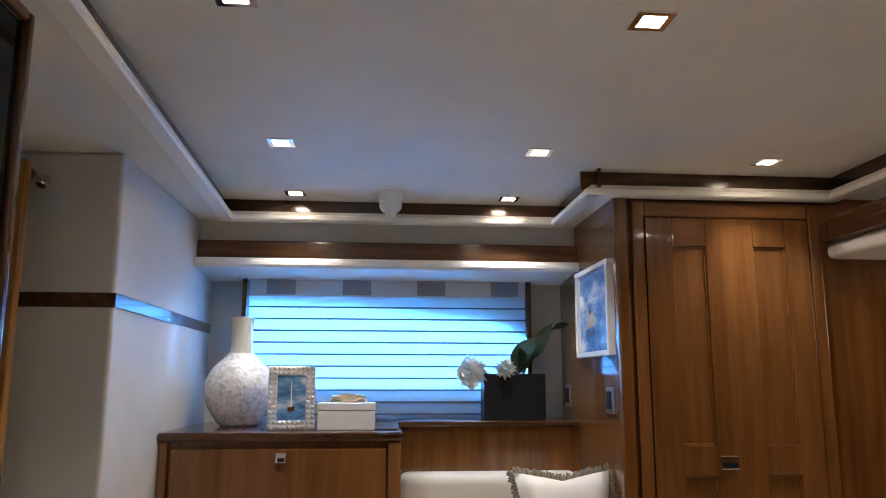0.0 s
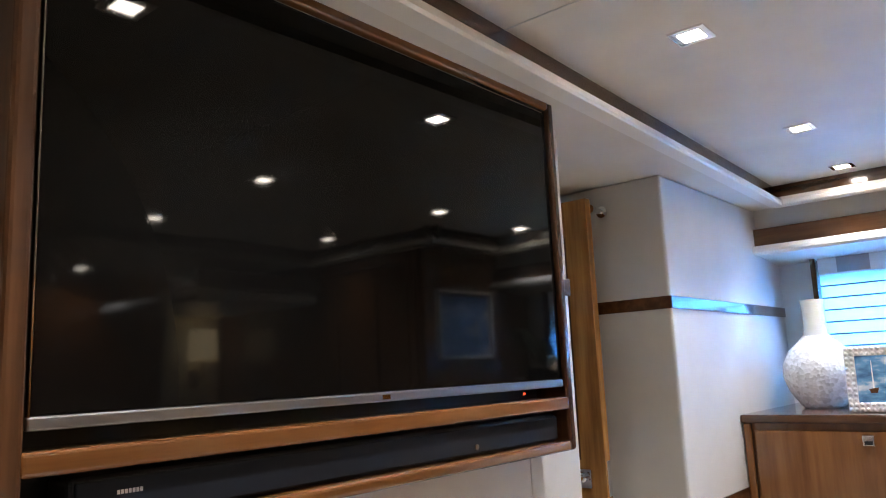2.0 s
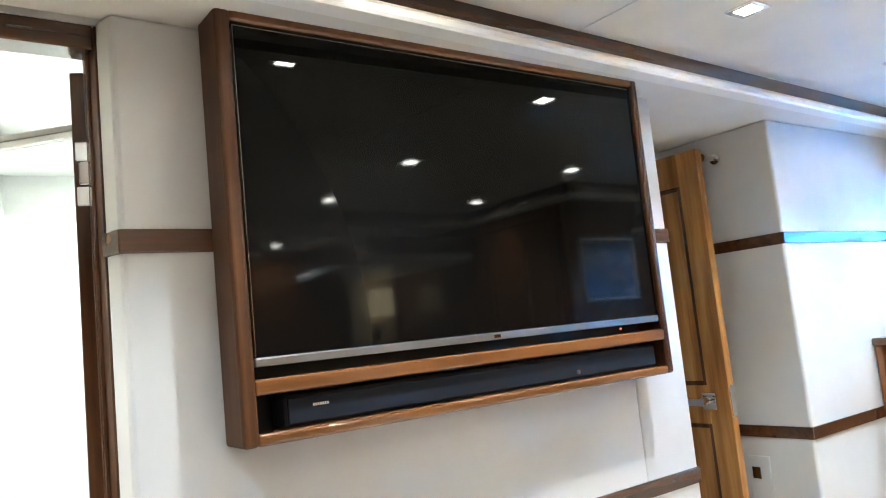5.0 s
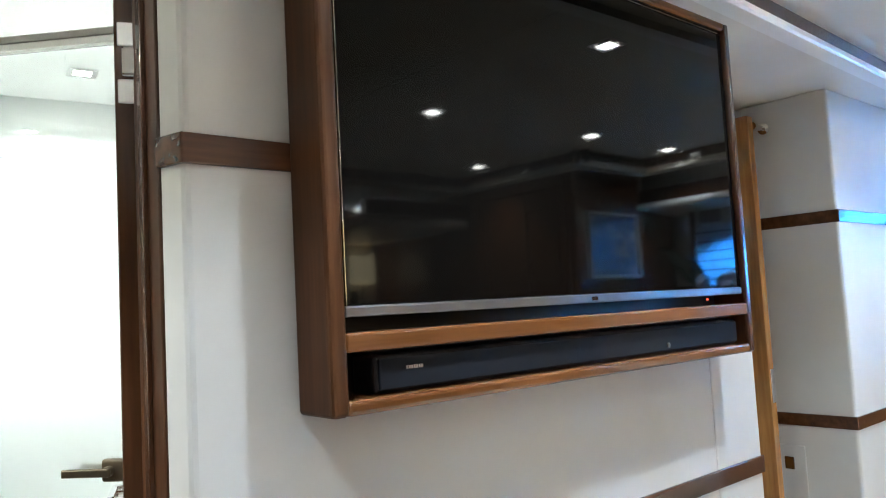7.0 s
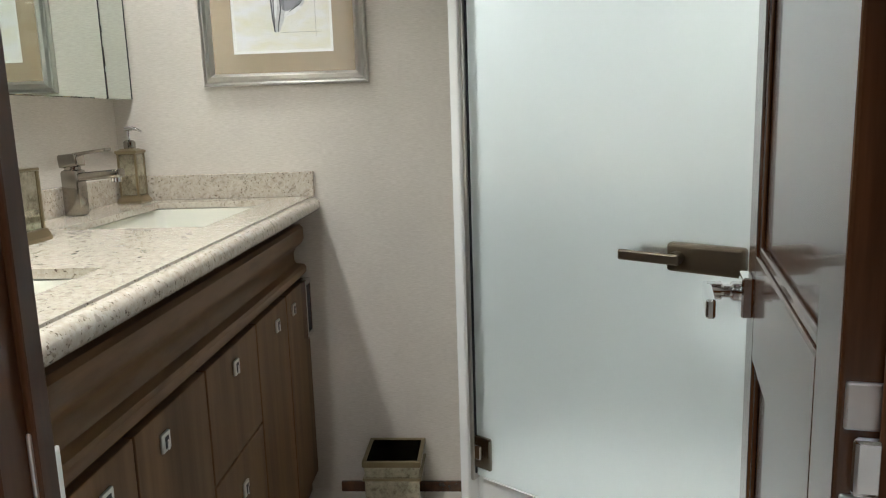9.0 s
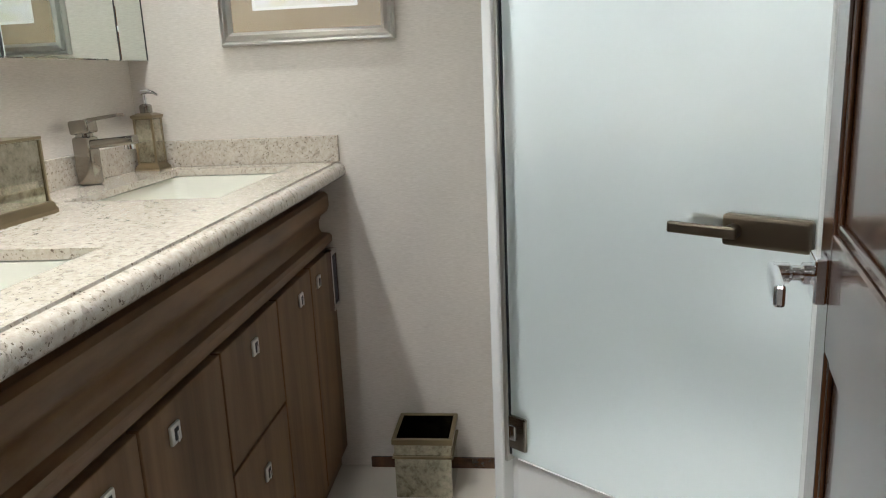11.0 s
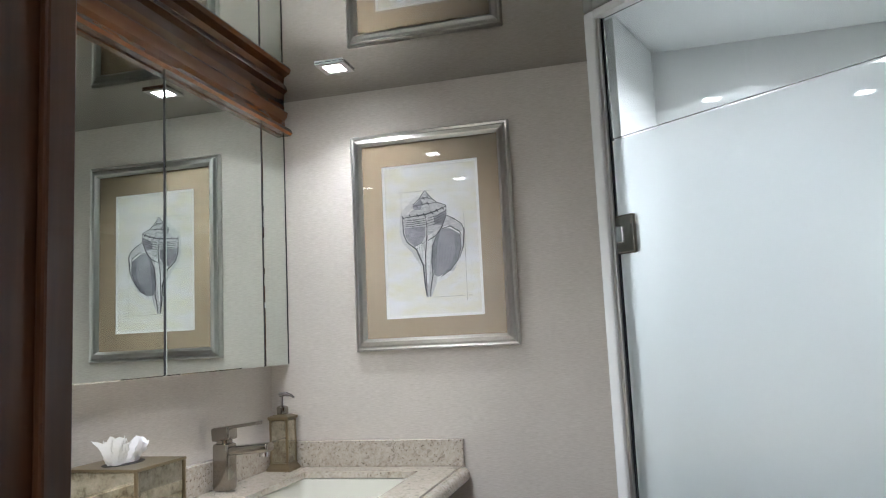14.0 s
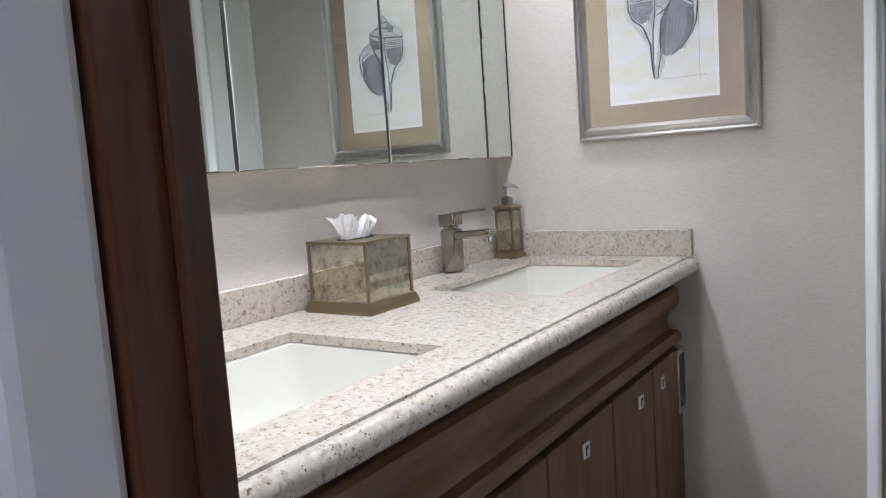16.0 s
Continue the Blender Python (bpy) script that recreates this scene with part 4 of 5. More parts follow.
def basin(x0, x1):
    t = thing("sink", ((x0 + x1) / 2, -1.25, CTOP - 0.2), "ivory ceramic undermount sink set in the counter", "sink")
    bm = bmesh.new()
    rings = []
    for inset, z in ((-0.008, T0 - 0.001), (0.0, T0 - 0.003), (0.012, T0 - 0.075), (0.03, T0 - 0.13), (0.06, T0 - 0.15), (0.2, T0 - 0.158)):
        a, b, c, d = x0 + inset, x1 - inset, SYB + min(inset, 0.13), SYF - min(inset, 0.13)
        r = max(0.004, 0.03 - abs(inset) * 0.05)
        ringv = []
        for cx, cy, a0 in ((b - r, d - r, 0), (a + r, d - r, 90), (a + r, c + r, 180), (b - r, c + r, 270)):
            for k in range(5):
                g = radians(a0 + k * 22.5)
                ringv.append(bm.verts.new((cx + r * math.cos(g), cy + r * math.sin(g), z)))
        rings.append(ringv)
    for p, q in zip(rings, rings[1:]):
        n = len(p)
        for k in range(n):
            bm.faces.new((p[k], p[(k + 1) % n], q[(k + 1) % n], q[k]))
    bm.faces.new(rings[-1])
    part("bowl", bm, ceramic, t, smooth=True)
    part("drain", turned(lathe([(0.024, 0), (0.024, 0.004), (0.016, 0.006), (0.004, 0.006)], 20), Matrix.Translation(((x0 + x1) / 2, -1.25, T0 - 0.158))), chrome, t, "chrome drain", smooth=True)


basin(*S2)
basin(*S1)
HERE[0] = BATH


def faucet(x, y):
    t = thing("faucet", (x, y, CTOP), "brushed nickel single-lever faucet on the counter", "faucet")
    part("body", prism([(x - 0.022, y - 0.024), (x + 0.022, y - 0.024), (x + 0.022, y + 0.024), (x - 0.022, y + 0.024)], CTOP, CTOP + 0.118, 0.008), nickel, t, smooth=True)
    sp_ = part("spout", turned(box(-0.019, 0.019, 0.0, 0.12, -0.011, 0.011, 0.006, 3), Matrix.Translation((x, y + 0.01, CTOP + 0.098)) @ pose(0, 0, 0, 4, 0, 0)), nickel, t, smooth=True)
    part("aerator", turned(lathe([(0.013, 0), (0.013, 0.014)], 16), Matrix.Translation((x, y + 0.112, CTOP + 0.084))), chrome, sp_, smooth=True)
    part("collar", turned(lathe([(0.02, 0), (0.02, 0.008)], 24), Matrix.Translation((x, y, CTOP + 0.117))), nickel, t, smooth=True)
    lv = part("lever_base", turned(box(-0.022, 0.022, -0.025, 0.027, 0.0, 0.034, 0.006, 3), Matrix.Translation((x, y, CTOP + 0.124)) @ pose(0, 0, 0, 5, 0, 0)), nickel, t, smooth=True)
    part("lever", turned(box(-0.017, 0.017, 0.0, 0.088, -0.004, 0.004, 0.002), Matrix.Translation((x, y + 0.012, CTOP + 0.156)) @ pose(0, 0, 0, 7, 0, 0)), nickel, lv)


faucet(-2.205, -1.528)
faucet(-1.26, -1.515)

# soap dispenser
sx, sy = -2.498, -1.515
t = thing("soap_dispenser", (sx, sy, CTOP), "mirrored soap dispenser with metal pump on the counter", "soap dispenser")
gilt = flecked("aged gilt metal", (0.25, 0.2, 0.12), 500, 0.15, 0.35, 0.15, metal=0.9)


def square_stack(levels):
    """Square sections of (half width, height), joined up."""
    bm = bmesh.new()
    rings = [[bm.verts.new((sx + a * o, sy + b * o, CTOP + z)) for a, b in ((-1, -1), (1, -1), (1, 1), (-1, 1))] for o, z in levels]
    for p, q in zip(rings, rings[1:]):
        for k in range(4):
            bm.faces.new((p[k], p[(k + 1) % 4], q[(k + 1) % 4], q[k]))
    bm.faces.new(rings[0])
    bm.faces.new(rings[-1])
    return bm


part("base", square_stack([(0.036, 0), (0.036, 0.007), (0.029, 0.017), (0.028, 0.022)]), gilt, t, "flared base")
bm = bmesh.new()
for a in (-1, 1):
    for b in (-1, 1):
        add(bm, sx + a * 0.0255 - 0.003, sx + a * 0.0255 + 0.003, sy + b * 0.0255 - 0.003, sy + b * 0.0255 + 0.003, CTOP + 0.022, CTOP + 0.142)
part("frame", bm, gilt, t)
part("top_plate", square_stack([(0.028, 0.142), (0.032, 0.146), (0.032, 0.152), (0.018, 0.158)]), gilt, t)
part("bottle", box(sx - 0.027, sx + 0.027, sy - 0.027, sy + 0.027, CTOP + 0.022, CTOP + 0.142, 0.002), old_mirror, t, "antiqued mirror body")
part("collar", turned(lathe([(0.016, 0), (0.017, 0.004), (0.017, 0.02), (0.013, 0.024), (0.006, 0.026)], 20), Matrix.Translation((sx, sy, CTOP + 0.157))), nickel, t, smooth=True)
part("pump", tube([(sx, sy, CTOP + 0.18), (sx, sy, CTOP + 0.212)], 0.0045, 10), chrome, t, smooth=True)
part("nozzle", tube([(sx, sy - 0.008, CTOP + 0.214), (sx, sy + 0.008, CTOP + 0.216), (sx + 0.004, sy + 0.03, CTOP + 0.213), (sx + 0.006, sy + 0.042, CTOP + 0.205)], [0.007, 0.007, 0.0045, 0.0035], 10), chrome, t, smooth=True)

# tissue box
tissue_paper = material("tissue paper", (0.88, 0.88, 0.88), 0.9)


def lathe_oval(x, y, z, a, b):
    return prism([(x + a * math.cos(k * math.tau / 28), y + b * math.sin(k * math.tau / 28)) for k in range(28)], z - 0.001, z + 0.0006)


tx0, tx1, ty0, ty1 = -1.806, -1.655, -1.528, -1.37
t = thing("tissue_box", (-1.71, -1.45, CTOP), "antiqued mirror tissue box with gilt edges and a white tissue", "tissue box")
bm = bmesh.new()
feet = [[bm.verts.new((x, y, z)) for x, y in ((tx0 - o, ty0 - o), (tx1 + o, ty0 - o), (tx1 + o, ty1 + o), (tx0 - o, ty1 + o))] for o, z in ((0.008, CTOP), (0.008, CTOP + 0.007), (0.003, CTOP + 0.022), (0.001, CTOP + 0.024))]
for p, q in zip(feet, feet[1:]):
    for k in range(4):
        bm.faces.new((p[k], p[(k + 1) % 4], q[(k + 1) % 4], q[k]))
bm.faces.new(feet[0])
bm.faces.new(feet[-1])
part("base", bm, gilt, t, "flared gilt base")
part("panes", box(tx0 + 0.003, tx1 - 0.003, ty0 + 0.003, ty1 - 0.003, CTOP + 0.022, CTOP + 0.141, 0.001), old_mirror, t, "antiqued mirror sides")
for a in (tx0, tx1 - 0.006):
    for b in (ty0, ty1 - 0.006):
        part("edge", box(a, a + 0.006, b, b + 0.006, CTOP + 0.022, CTOP + 0.141, 0.001), gilt, t)
part("lid", box(tx0 - 0.001, tx1 + 0.001, ty0 - 0.001, ty1 + 0.001, CTOP + 0.141, CTOP + 0.147, 0.002), gilt, t)
cxt, cyt = (tx0 + tx1) / 2 + 0.004, (ty0 + ty1) / 2 - 0.004
part("slot", lathe_oval(cxt, cyt, CTOP + 0.1472, 0.05, 0.03), rubber, t, "dark oval slot")
rnd = random.Random(7)
bm = bmesh.new()
for sheet_, (lean, size) in enumerate(((-0.3, 0.86), (-0.1, 1.0), (0.15, 0.9), (0.55, 1.1))):
    rows_ = []
    ph = [rnd.uniform(0, 6) for _ in range(6)]
    for j in range(15):
        u = j / 14
        row = []
        for k in range(33):
            w_ = k / 32 * 2 - 1
            half = (0.03 + 0.03 * u ** 0.6) * size
            edge = 0.006 * u * (math.sin(8 * w_ + ph[0]) + 0.8 * math.sin(19 * w_ + ph[1]) + 0.5 * math.sin(37 * w_ + ph[4]))
            fold = 0.008 * (0.3 + u) * math.sin(6 * w_ + ph[2] + u) + 0.004 * u * math.sin(16 * w_ + ph[3] + 3 * u) + 0.002 * math.sin(31 * w_ + ph[5] + 9 * u)
            crease = rnd.uniform(-0.0009, 0.0009)
            row.append(bm.verts.new((cxt + w_ * half + lean * 0.012 * u, cyt + (sheet_ - 1.5) * (0.006 + 0.009 * u) + fold + crease - 0.014 * u * w_ * w_ * (sheet_ - 1.5), CTOP + 0.143 + u * (0.042 + 0.014 * w_ * (0.4 + lean)) * size + edge + crease)))
        rows_.append(row)
    for p, q in zip(rows_, rows_[1:]):
        for k in range(32):
            bm.faces.new((p[k], p[k + 1], q[k + 1], q[k]))
part("tissue", bm, tissue_paper, t, "crumpled white tissue", smooth=True)

# mirror cabinet with crown moulding
MY, MZ0, MZ1 = -1.523, 1.212, 1.919
m_ = thing("mirror_cabinet", (-1.7, VY, MZ0), "wall cabinet with three mirrored doors below a wooden crown", "mirror cabinet")
part("body", box(EX + 0.002, -0.8, VY, MY - 0.012, MZ0 + 0.004, MZ1), white_paint, m_)
seams = [EX + 0.004, -2.416, -1.955, -1.49, -1.03, -0.8]
for a, b in zip(seams, seams[1:]):
    bm = bmesh.new()
    o = [bm.verts.new((x, MY - 0.003, z)) for x, z in ((a + 0.004, MZ0), (b - 0.004, MZ0), (b - 0.004, MZ1), (a + 0.004, MZ1))]
    i = [bm.verts.new((x, MY, z)) for x, z in ((a + 0.006, MZ0 + 0.003), (b - 0.006, MZ0 + 0.003), (b - 0.006, MZ1 - 0.003), (a + 0.006, MZ1 - 0.003))]
    bm.faces.new(i)
    for k in range(4):
        bm.faces.new((o[k], o[(k + 1) % 4], i[(k + 1) % 4], i[k]))
    bm.faces.new([bm.verts.new(w_.co + Vector((0, -0.005, 0))) for w_ in o])
    part("mirror_door", bm, mirror, m_, "bevelled mirror door")
    part("seam", box(a - 0.004, a + 0.004, MY - 0.012, MY - 0.001, MZ0 + 0.002, MZ1), rubber, m_)
crown = [(0, 0), (0.035, 0.0), (0.04, 0.008), (0.036, 0.02), (0.016, 0.03), (0.014, 0.05), (0.022, 0.06), (0.026, 0.075), (0.014, 0.086), (0.012, 0.1165), (0, 0.1165)]
part("crown", moulding(crown, (-0.8, MY - 0.012, MZ1), (EX + 0.002, MY - 0.012, MZ1), out=(0, 1, 0)), wood_x, m_, "varnished wood crown moulding", smooth=True)

# framed shell drawing
pt = thing("framed_drawing", (EX, -1.055, 1.24), "grey shell drawing with tan mat in a silver frame", "picture")
PY0, PY1, PZ0, PZ1 = -1.298, -0.812, 1.241, 1.887
prof = [(0, 0), (0, 0.014), (0.004, 0.019), (0.01, 0.016), (0.016, 0.024), (0.026, 0.026), (0.034, 0.018), (0.036, 0.0)]


def frame_side(a, b, inward):
    bm = bmesh.new()
    d = (b - a).normalized()
    n = len(prof)
    va = [bm.verts.new(a + Vector((h, 0, 0)) + inward * w_ + d * w_) for w_, h in prof]
    vb = [bm.verts.new(b + Vector((h, 0, 0)) + inward * w_ - d * w_) for w_, h in prof]
    for k in range(n):
        bm.faces.new((va[k], va[(k + 1) % n], vb[(k + 1) % n], vb[k]))
    return bm


cs = [Vector((EX, PY0, PZ0)), Vector((EX, PY1, PZ0)), Vector((EX, PY1, PZ1)), Vector((EX, PY0, PZ1))]
for k, inw in enumerate(((0, 0, 1), (0, -1, 0), (0, 0, -1), (0, 1, 0))):
    part("frame_side", frame_side(cs[k], cs[(k + 1) % 4], Vector(inw)), silver, pt, "silver moulding", smooth=True)
def wash(name, light, dark, size=60):
    m = material(name, light, 0.9)
    return paint(m, ramp(m, noisy(m, (1, 1, 2.2), size, 5.0, 0.65), [(0.32, dark), (0.62, light)]))


tan_mat = flecked("tan mat board", (0.3, 0.235, 0.15), 900, 0.05, 0.8, 0.03)
art_paper = wash("aged drawing paper", (0.8, 0.8, 0.81), (0.72, 0.69, 0.52), 9)
white_mat = flecked("white bevel", (0.85, 0.85, 0.82), 900, 0.02, 0.7, 0.02)
MY0, MY1, MZA, MZB = -1.203, -0.909, 1.331, 1.785
bm = bmesh.new()
for a, b, c, d_ in ((PY0 + 0.03, PY1 - 0.03, PZ0 + 0.03, MZA), (PY0 + 0.03, PY1 - 0.03, MZB, PZ1 - 0.03), (PY0 + 0.03, MY0, MZA, MZB), (MY1, PY1 - 0.03, MZA, MZB)):
    add(bm, EX + 0.001, EX + 0.009, a, b, c, d_)
part("mat", bm, tan_mat, pt, "tan mat")
bm = bmesh.new()
for a, b, c, d_ in ((MY0, MY1, MZA, MZA + 0.008), (MY0, MY1, MZB - 0.008, MZB), (MY0, MY0 + 0.008, MZA + 0.008, MZB - 0.008), (MY1 - 0.008, MY1, MZA + 0.008, MZB - 0.008)):
    add(bm, EX + 0.001, EX + 0.007, a, b, c, d_)
part("inner_bevel", bm, white_mat, pt, "white inner bevel")
part("paper", box(EX + 0.001, EX + 0.005, MY0 + 0.008, MY1 - 0.008, MZA + 0.008, MZB - 0.008), art_paper, pt, "cream drawing paper")


aperture_grey = wash("smooth grey graphite", (0.27, 0.27, 0.29), (0.2, 0.2, 0.215), 22)
g_light, g_mid, g_dark, ink = wash("pale graphite", (0.66, 0.65, 0.64), (0.36, 0.36, 0.36), 75), wash("grey graphite", (0.3, 0.29, 0.31), (0.13, 0.13, 0.14), 60), wash("dark graphite", (0.2, 0.2, 0.22), (0.09, 0.09, 0.1), 45), material("charcoal", (0.035, 0.035, 0.04), 0.9)
OY = -1.056


def flat(points, layer, mat, name):
    bm = bmesh.new()
    vs = [bm.verts.new((EX + 0.0052 + layer * 0.0003, OY + a, OZ + b)) for a, b in points]
    bm.faces.new(vs)
    return part(name, bm, mat, pt, "pencil shading of the shell")


def stroke(points, width, layer, name="pencil_line", mat=None):
    bm = bmesh.new()
    pts_ = [Vector((0, a, b)) for a, b in points]
    L, R = [], []
    for i, p in enumerate(pts_):
        d = (pts_[min(i + 1, len(pts_) - 1)] - pts_[max(i - 1, 0)]).normalized()
        s_ = Vector((0, -d.z, d.y)) * width * (0.5 if i in (0, len(pts_) - 1) else 1)
        o = Vector((EX + 0.0052 + layer * 0.0003, OY, OZ))
        L.append(bm.verts.new(o + p + s_))
        R.append(bm.verts.new(o + p - s_))
    for k in range(len(pts_) - 1):
        bm.faces.new((L[k], L[k + 1], R[k + 1], R[k]))
    return part(name, bm, mat or ink, pt)


# conch: stepped spire, banded shoulder, wide grey aperture with a pale lip, long canal
OZ = 1.331


def S(*pts):
    """Sketch units: millimetres across and up from the foot of the paper."""
    return [(a * 0.001, b * 0.001) for a, b in pts]


halo = wash("smudged graphite", (0.68, 0.67, 0.64), (0.5, 0.5, 0.49), 25)
g_white = wash("bare paper highlight", (0.84, 0.84, 0.83), (0.66, 0.65, 0.64), 70)
body = S((-15, 372), (-6, 359), (4, 348), (19, 334), (47, 323), (47, 295), (70, 282), (89, 269), (98, 250), (93, 198), (81, 166), (62, 129), (38, 107), (10, 100), (-8, 59), (-22, 58), (-26, 96), (-29, 151), (-48, 199), (-76, 223), (-86, 249), (-87, 297), (-53, 318), (-53, 333), (-34, 348), (-25, 361))
flat(S((-95, 306), (-73, 332), (-40, 360), (-28, 353), (-57, 319), (-87, 297), (-86, 249), (-71, 215), (-43, 185), (-31, 140), (-42, 157), (-63, 192), (-91, 222), (-99, 256)), 0, halo, "smudge")
flat(body, 1, g_light, "shell_body")
flat(S((-82, 266), (-19, 265), (-19, 239), (-32, 216), (-52, 208), (-73, 226), (-82, 248)), 2, g_mid, "shell_shade")
flat(S((-52, 331), (-30, 346), (-23, 338), (-30, 317), (-51, 316)), 2, g_mid, "shell_shade")
flat(S((8, 289), (47, 311), (46, 286), (31, 266), (11, 269)), 2, g_mid, "shell_shade")
flat(S((-12, 238), (3, 243), (-4, 194), (-10, 139), (-16, 95), (-21, 101), (-20, 173)), 2, g_white, "highlight")
flat(S((-52, 208), (-31, 216), (-23, 195), (-22, 151), (-27, 156), (-36, 182)), 2, g_white, "highlight")
flat(S((15, 237), (32, 255), (57, 253), (84, 236), (87, 198), (75, 160), (52, 132), (23, 114), (3, 121), (-3, 159), (1, 204)), 2, aperture_grey, "shell_aperture")
flat(S((15, 237), (28, 251), (19, 219), (12, 181), (9, 143), (11, 117), (3, 121), (-3, 159), (1, 204)), 3, g_dark, "shell_aperture")
flat(S((68, 233), (84, 236), (87, 198), (75, 160), (52, 132), (23, 114), (52, 146), (68, 183)), 3, g_dark, "shell_aperture")
flat(S((31, 258), (47, 263), (69, 256), (87, 243), (98, 247), (93, 198), (87, 193), (89, 231), (68, 246), (57, 253)), 3, g_white, "lip")
flat(S((7, 99), (10, 113), (51, 130), (62, 128), (38, 107)), 3, g_white, "lip")
stroke(S((-87, 297), (-86, 249), (-76, 223), (-48, 199), (-29, 151), (-26, 96), (-22, 60)), 0.0022, 4)
stroke(S((15, 237), (1, 204), (-3, 159), (-1, 122), (-9, 84), (-12, 59)), 0.0018, 4)
stroke(S((45, 292), (32, 260), (15, 237), (-13, 222)), 0.0019, 4)
stroke(S((91, 264), (98, 247), (93, 198), (81, 166)), 0.0019, 4)
stroke(S((85, 237), (87, 198), (75, 160), (52, 132), (23, 114)), 0.0014, 4)
stroke(S((32, 255), (58, 260), (85, 242), (89, 231)), 0.0016, 4)
stroke(S((47, 293), (70, 281), (91, 264)), 0.0015, 4)
stroke(S((-13, 238), (-21, 184), (-22, 129), (-21, 60)), 0.0016, 4)
stroke(S((-16, 297), (-13, 260), (-17, 222), (-31, 214)), 0.0012, 4)
stroke(S((-88, 295), (-52, 298), (-14, 301), (18, 309), (47, 320)), 0.0018, 4)
stroke(S((-53, 328), (-18, 332), (19, 333)), 0.0015, 4)
stroke(S((-35, 347), (-15, 351), (6, 344)), 0.0015, 4)
stroke(S((-25, 360), (-6, 358)), 0.0014, 4)
stroke(S((-53, 318), (-53, 333), (-34, 348), (-25, 361), (-15, 372), (-6, 359), (4, 348), (19, 334), (47, 323), (47, 295)), 0.0012, 4)
for k in range(4):
    stroke(S(*[(a, b - 6 * k) for a, b in ((-80, 287), (-51, 287), (-17, 289))]), 0.0012, 4)
for k in range(4):
    stroke(S(*[(a - 2 * k, b - 8 * k) for a, b in ((-9, 289), (17, 294), (44, 305))]), 0.0012, 4)
for a, b in ((-85, 297), (-63, 300), (-40, 300), (-20, 301), (3, 305), (20, 310), (37, 315), (-42, 327), (-25, 333), (-7, 333), (-20, 350), (-7, 351)):
    stroke(S((a - 3, b + 4), (a + 3, b - 5)), 0.0034, 5)
for k in range(7):
    stroke(S((-80 + 8 * k, 254 - 5 * k), (-72 + 7 * k, 226 - 9 * k)), 0.0006, 4)
for k in range(6):
    stroke(S((16 + 9 * k, 220 - 2 * k), (9 + 8 * k, 138 + 3 * k)), 0.0006, 4)
thin = material("faint pencil", (0.25, 0.23, 0.2), 0.9)
for ln in (S((-89, 387), (-91, 299)), S((-101, 372), (10, 372)), S((99, 296), (98, 43)), S((-4, 57), (114, 57))):
    stroke(ln, 0.0009, 1, "guide_line", thin)
pane = part("glazing", box(EX + 0.0095, EX + 0.0115, PY0 + 0.03, PY1 - 0.03, PZ0 + 0.03, PZ1 - 0.03), picture_glass, pt, "picture glass")
pane.visible_shadow = False

# waste bin
t = thing("waste_bin", (EX + 0.1, -0.78, FLOOR + 0.012), "antiqued mirror waste bin against the wall", "waste bin")
bx0, bx1, by0, by1 = EX + 0.02, EX + 0.18, -0.852, -0.69
zb = FLOOR + 0.0125
for a, b, c, d_ in ((bx0, bx0 + 0.006, by0, by1), (bx1 - 0.006, bx1, by0, by1), (bx0 + 0.006, bx1 - 0.006, by0, by0 + 0.006), (bx0 + 0.006, bx1 - 0.006, by1 - 0.006, by1)):
    part("side", box(a, b, c, d_, zb, 0.143), old_mirror, t)
bm = bmesh.new()
for a, b, c, d_ in ((bx0 - 0.006, bx0 + 0.0055, by0 - 0.006, by1 + 0.006), (bx1 - 0.0055, bx1 + 0.006, by0 - 0.006, by1 + 0.006), (bx0 + 0.0055, bx1 - 0.0055, by0 - 0.006, by0 + 0.0055), (bx0 + 0.0055, bx1 - 0.0055, by1 - 0.0055, by1 + 0.006)):
    add(bm, a, b, c, d_, 0.128, 0.146, 0.002)
    add(bm, a, b, c, d_, 0.085, 0.093, 0.002)
part("rim", bm, gilt, t, "gilt rim")
part("bottom", box(bx0 + 0.006, bx1 - 0.006, by0 + 0.006, by1 - 0.006, zb, zb + 0.01), rubber, t)

for x, y in ((-2.335, -1.25), (-1.72, -1.27), (-1.2, -1.285), (-1.33, -0.96)):
    downlight(x, y, BCEIL, BATH_WATTS * (1.0 if x < -2.3 else 1.9 if y > -1 else 1.35), COOL, "bathroom downlights", 125)

# ---- shower ----
A_, B_ = Vector((-2.235, -0.52, 0)), Vector((-1.80, 0.035, 0))
along = (B_ - A_).normalized()
ang = math.degrees(math.atan2(along.y, along.x))
length = (B_ - A_).length
acrylic = flecked("white shower acrylic", (0.86, 0.87, 0.86), 200, 0.02, 0.2, 0.02)
setting(link("shower_wall", box(EX, EX + 0.02, -0.44, 0.7, FLOOR, BCEIL), acrylic), "white shower wall", "wall")
setting(link("shower_wall", box(EX + 0.02, -1.0, 0.66, 0.7, FLOOR, BCEIL), acrylic), "white shower wall", "wall")
setting(link("shower_wall", sheet([(A_.x - 0.02, A_.y, FLOOR), (EX + 0.02, -0.43, FLOOR), (EX + 0.02, -0.43, BCEIL), (A_.x - 0.02, A_.y, BCEIL)], 0.03, (0.27, 0.96, 0)), acrylic), "white shower side wall", "wall")
setting(link("shower_ceiling", prism([(A_.x, A_.y + 0.03), (B_.x, B_.y + 0.05), (B_.x, 0.66), (EX + 0.02, 0.66), (EX + 0.02, -0.40)], BCEIL - 0.012, BCEIL - 0.004), acrylic), "white shower ceiling", "ceiling")
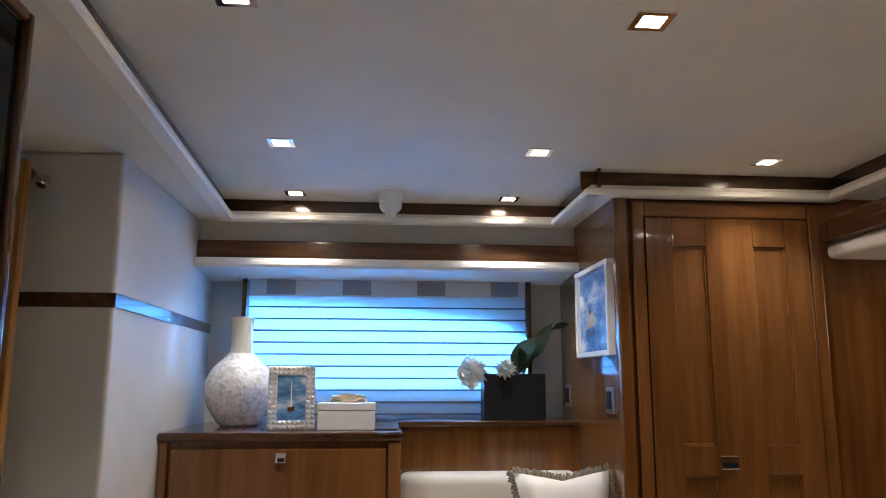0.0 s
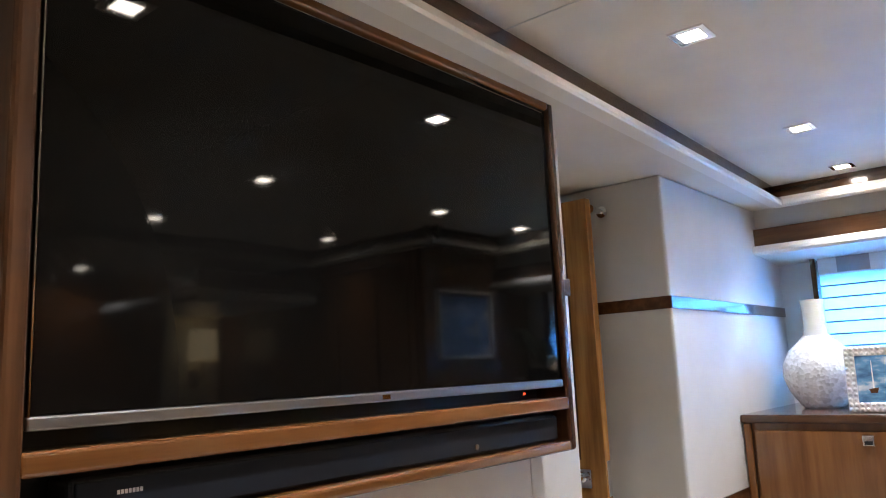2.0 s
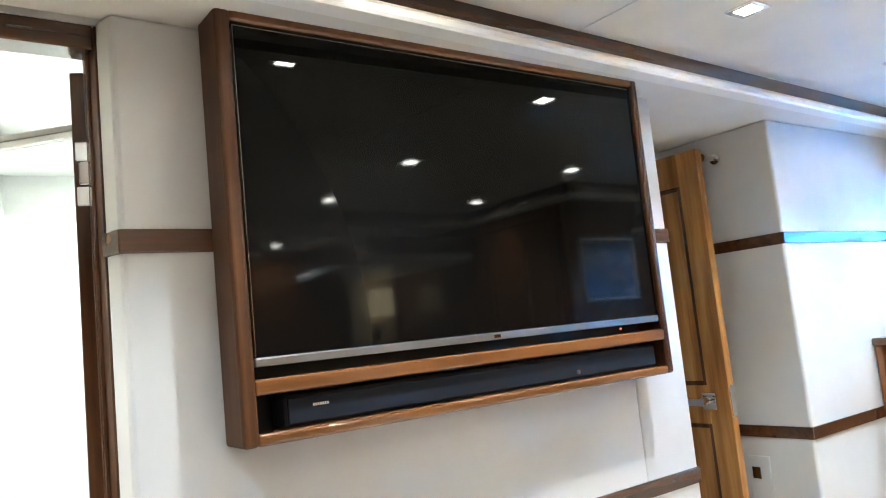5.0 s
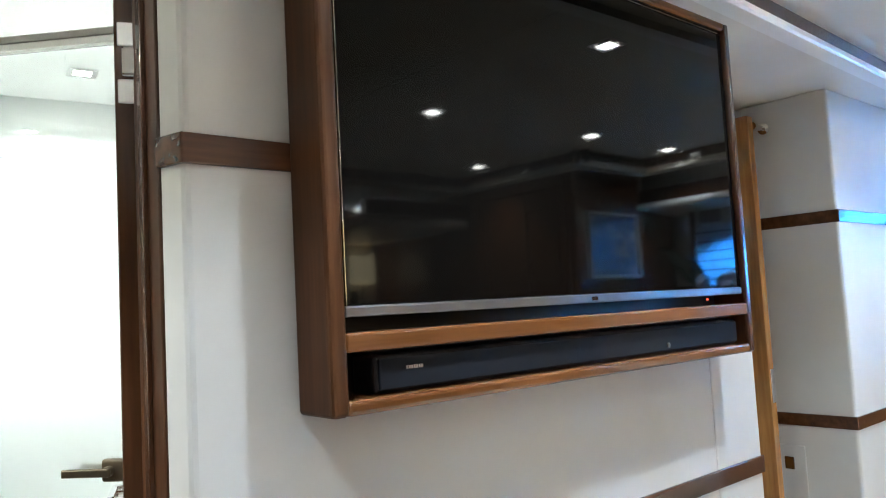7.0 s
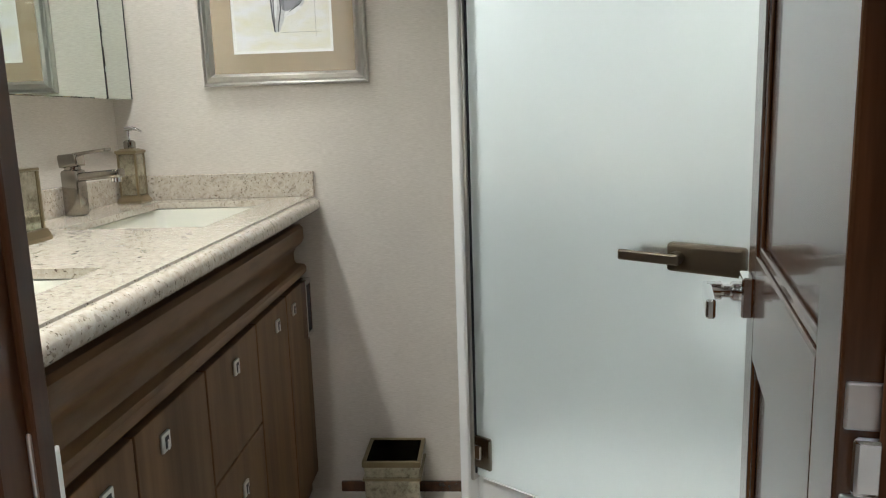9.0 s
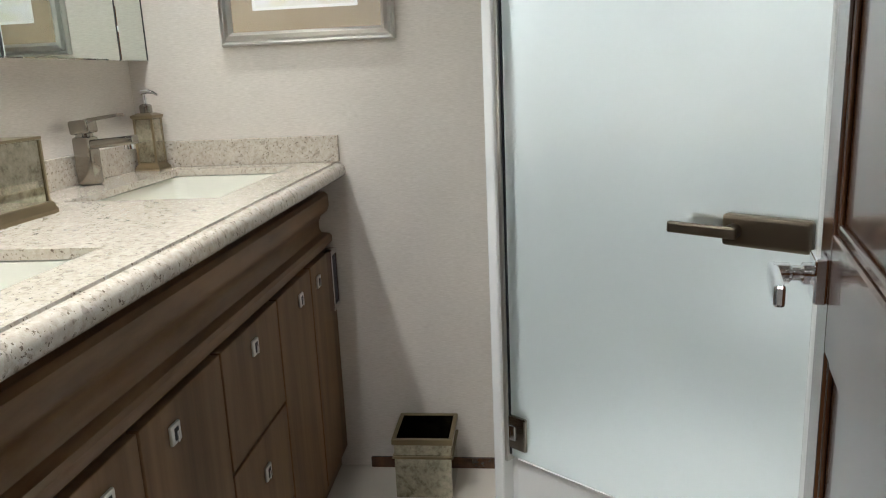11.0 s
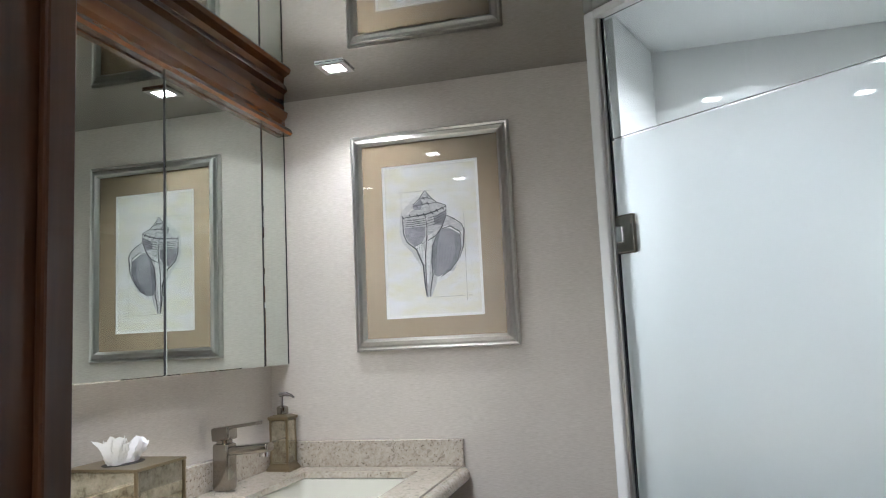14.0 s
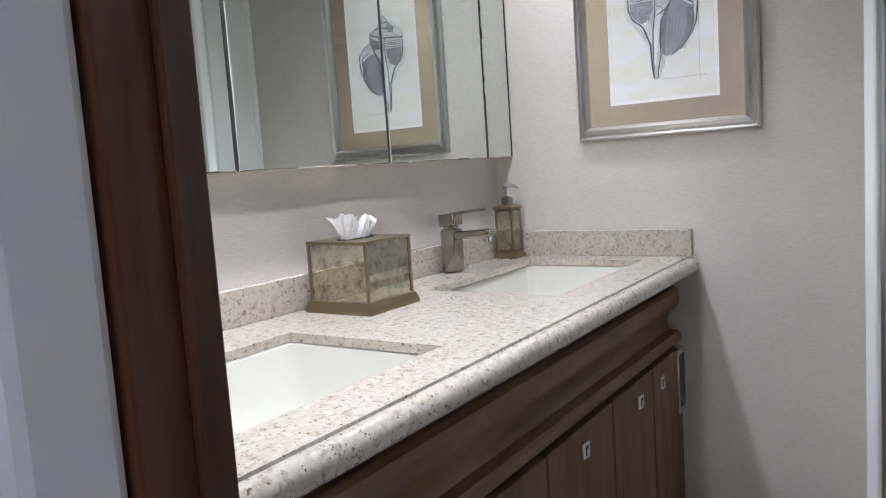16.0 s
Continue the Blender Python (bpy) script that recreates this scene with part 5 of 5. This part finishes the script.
setting(link("shower_tray", prism([(A_.x, A_.y + 0.02), (B_.x, B_.y + 0.03), (B_.x, 0.66), (EX + 0.02, 0.66), (EX + 0.02, -0.43)], FLOOR + 0.012, 0.17), acrylic), "white shower tray", "shower tray")
setting(link("shower_seat", prism([(-2.1, 0.32), (-1.85, 0.32), (-1.85, 0.66), (EX + 0.02, 0.66), (EX + 0.02, 0.0)], 0.17, 0.5), acrylic), "white moulded shower seat", "shower seat")
HERE[0] = BATH @ Matrix.Translation(A_) @ pose(0, 0, 0, 0, 0, ang)
sh = thing("shower_door", (0, 0, 0.17), "frosted glass shower door in a white frame, closed", "shower door")
part("hinge_post", box(-0.037, -0.006, -0.022, 0.026, FLOOR + 0.012, BCEIL - 0.001, 0.006), acrylic, sh, "white post")
part("channel", box(-0.006, 0.004, -0.014, 0.014, 0.17, 2.008, 0.002), silver, sh, "silver channel")
part("seal", box(0.004, 0.008, -0.006, 0.006, 0.19, 2.006), rubber, sh)
part("header", box(-0.006, length + 0.06, -0.022, 0.022, 2.008, BCEIL - 0.001, 0.003), acrylic, sh, "white header")
part("latch_post", box(length + 0.004, length + 0.06, -0.03, 0.03, FLOOR + 0.012, 2.008, 0.006), acrylic, sh, "white post")
part("glass_door", box(0.01, length, -0.004, 0.004, 0.185, 1.706, 0.001), frosted, sh, "frosted glass leaf")
tr_ = part("transom", box(0.01, length, -0.004, 0.004, 1.711, 2.006, 0.001), clear, sh, "clear glass transom")
for hz in (1.484, 0.255):
    part("glass_hinge", box(0.004, 0.06, -0.012, 0.012, hz - 0.045, hz + 0.045, 0.005, 3), nickel, sh, "satin nickel glass hinge")
    part("hinge_pin", box(0.008, 0.03, -0.016, 0.016, hz - 0.02, hz + 0.02, 0.003), chrome, sh)
lz = 0.838
lk_ = part("lock_case", box(length - 0.165, length - 0.005, -0.022, 0.022, lz - 0.03, lz + 0.03, 0.008, 3), bronze, sh, "dark bronze lock case")
for s_ in (-1, 1):
    y0, y1 = sorted((s_ * 0.022, s_ * 0.045))
    part("spindle", turned(lathe([(0.014, 0), (0.014, 0.026)], 16), Matrix.Translation((length - 0.14, s_ * 0.02, lz)) @ pose(0, 0, 0, -90 * s_, 0, 0)), bronze, lk_, smooth=True)
    y0, y1 = sorted((s_ * 0.04, s_ * 0.052))
    part("grip", box(length - 0.26, length - 0.125, y0, y1, lz - 0.011, lz + 0.011, 0.004), bronze, lk_)
HERE[0] = BATH
downlight(-2.19, -0.1, BCEIL - 0.012, BATH_WATTS * 2.85, COOL, "bathroom downlights", 145)
HERE[0] = Matrix.Identity(4)
setting(link("wall_bath_back", box(-1.95, -0.95, 1.1, 1.55, FLOOR, BCEIL + 0.05), vinyl), "partition behind the shower", "wall")
setting(link("wall_bath_corner", box(-1.1, -0.93, -2.2, -1.0, FLOOR, BCEIL + 0.05), vinyl), "partition at the vanity end", "wall")
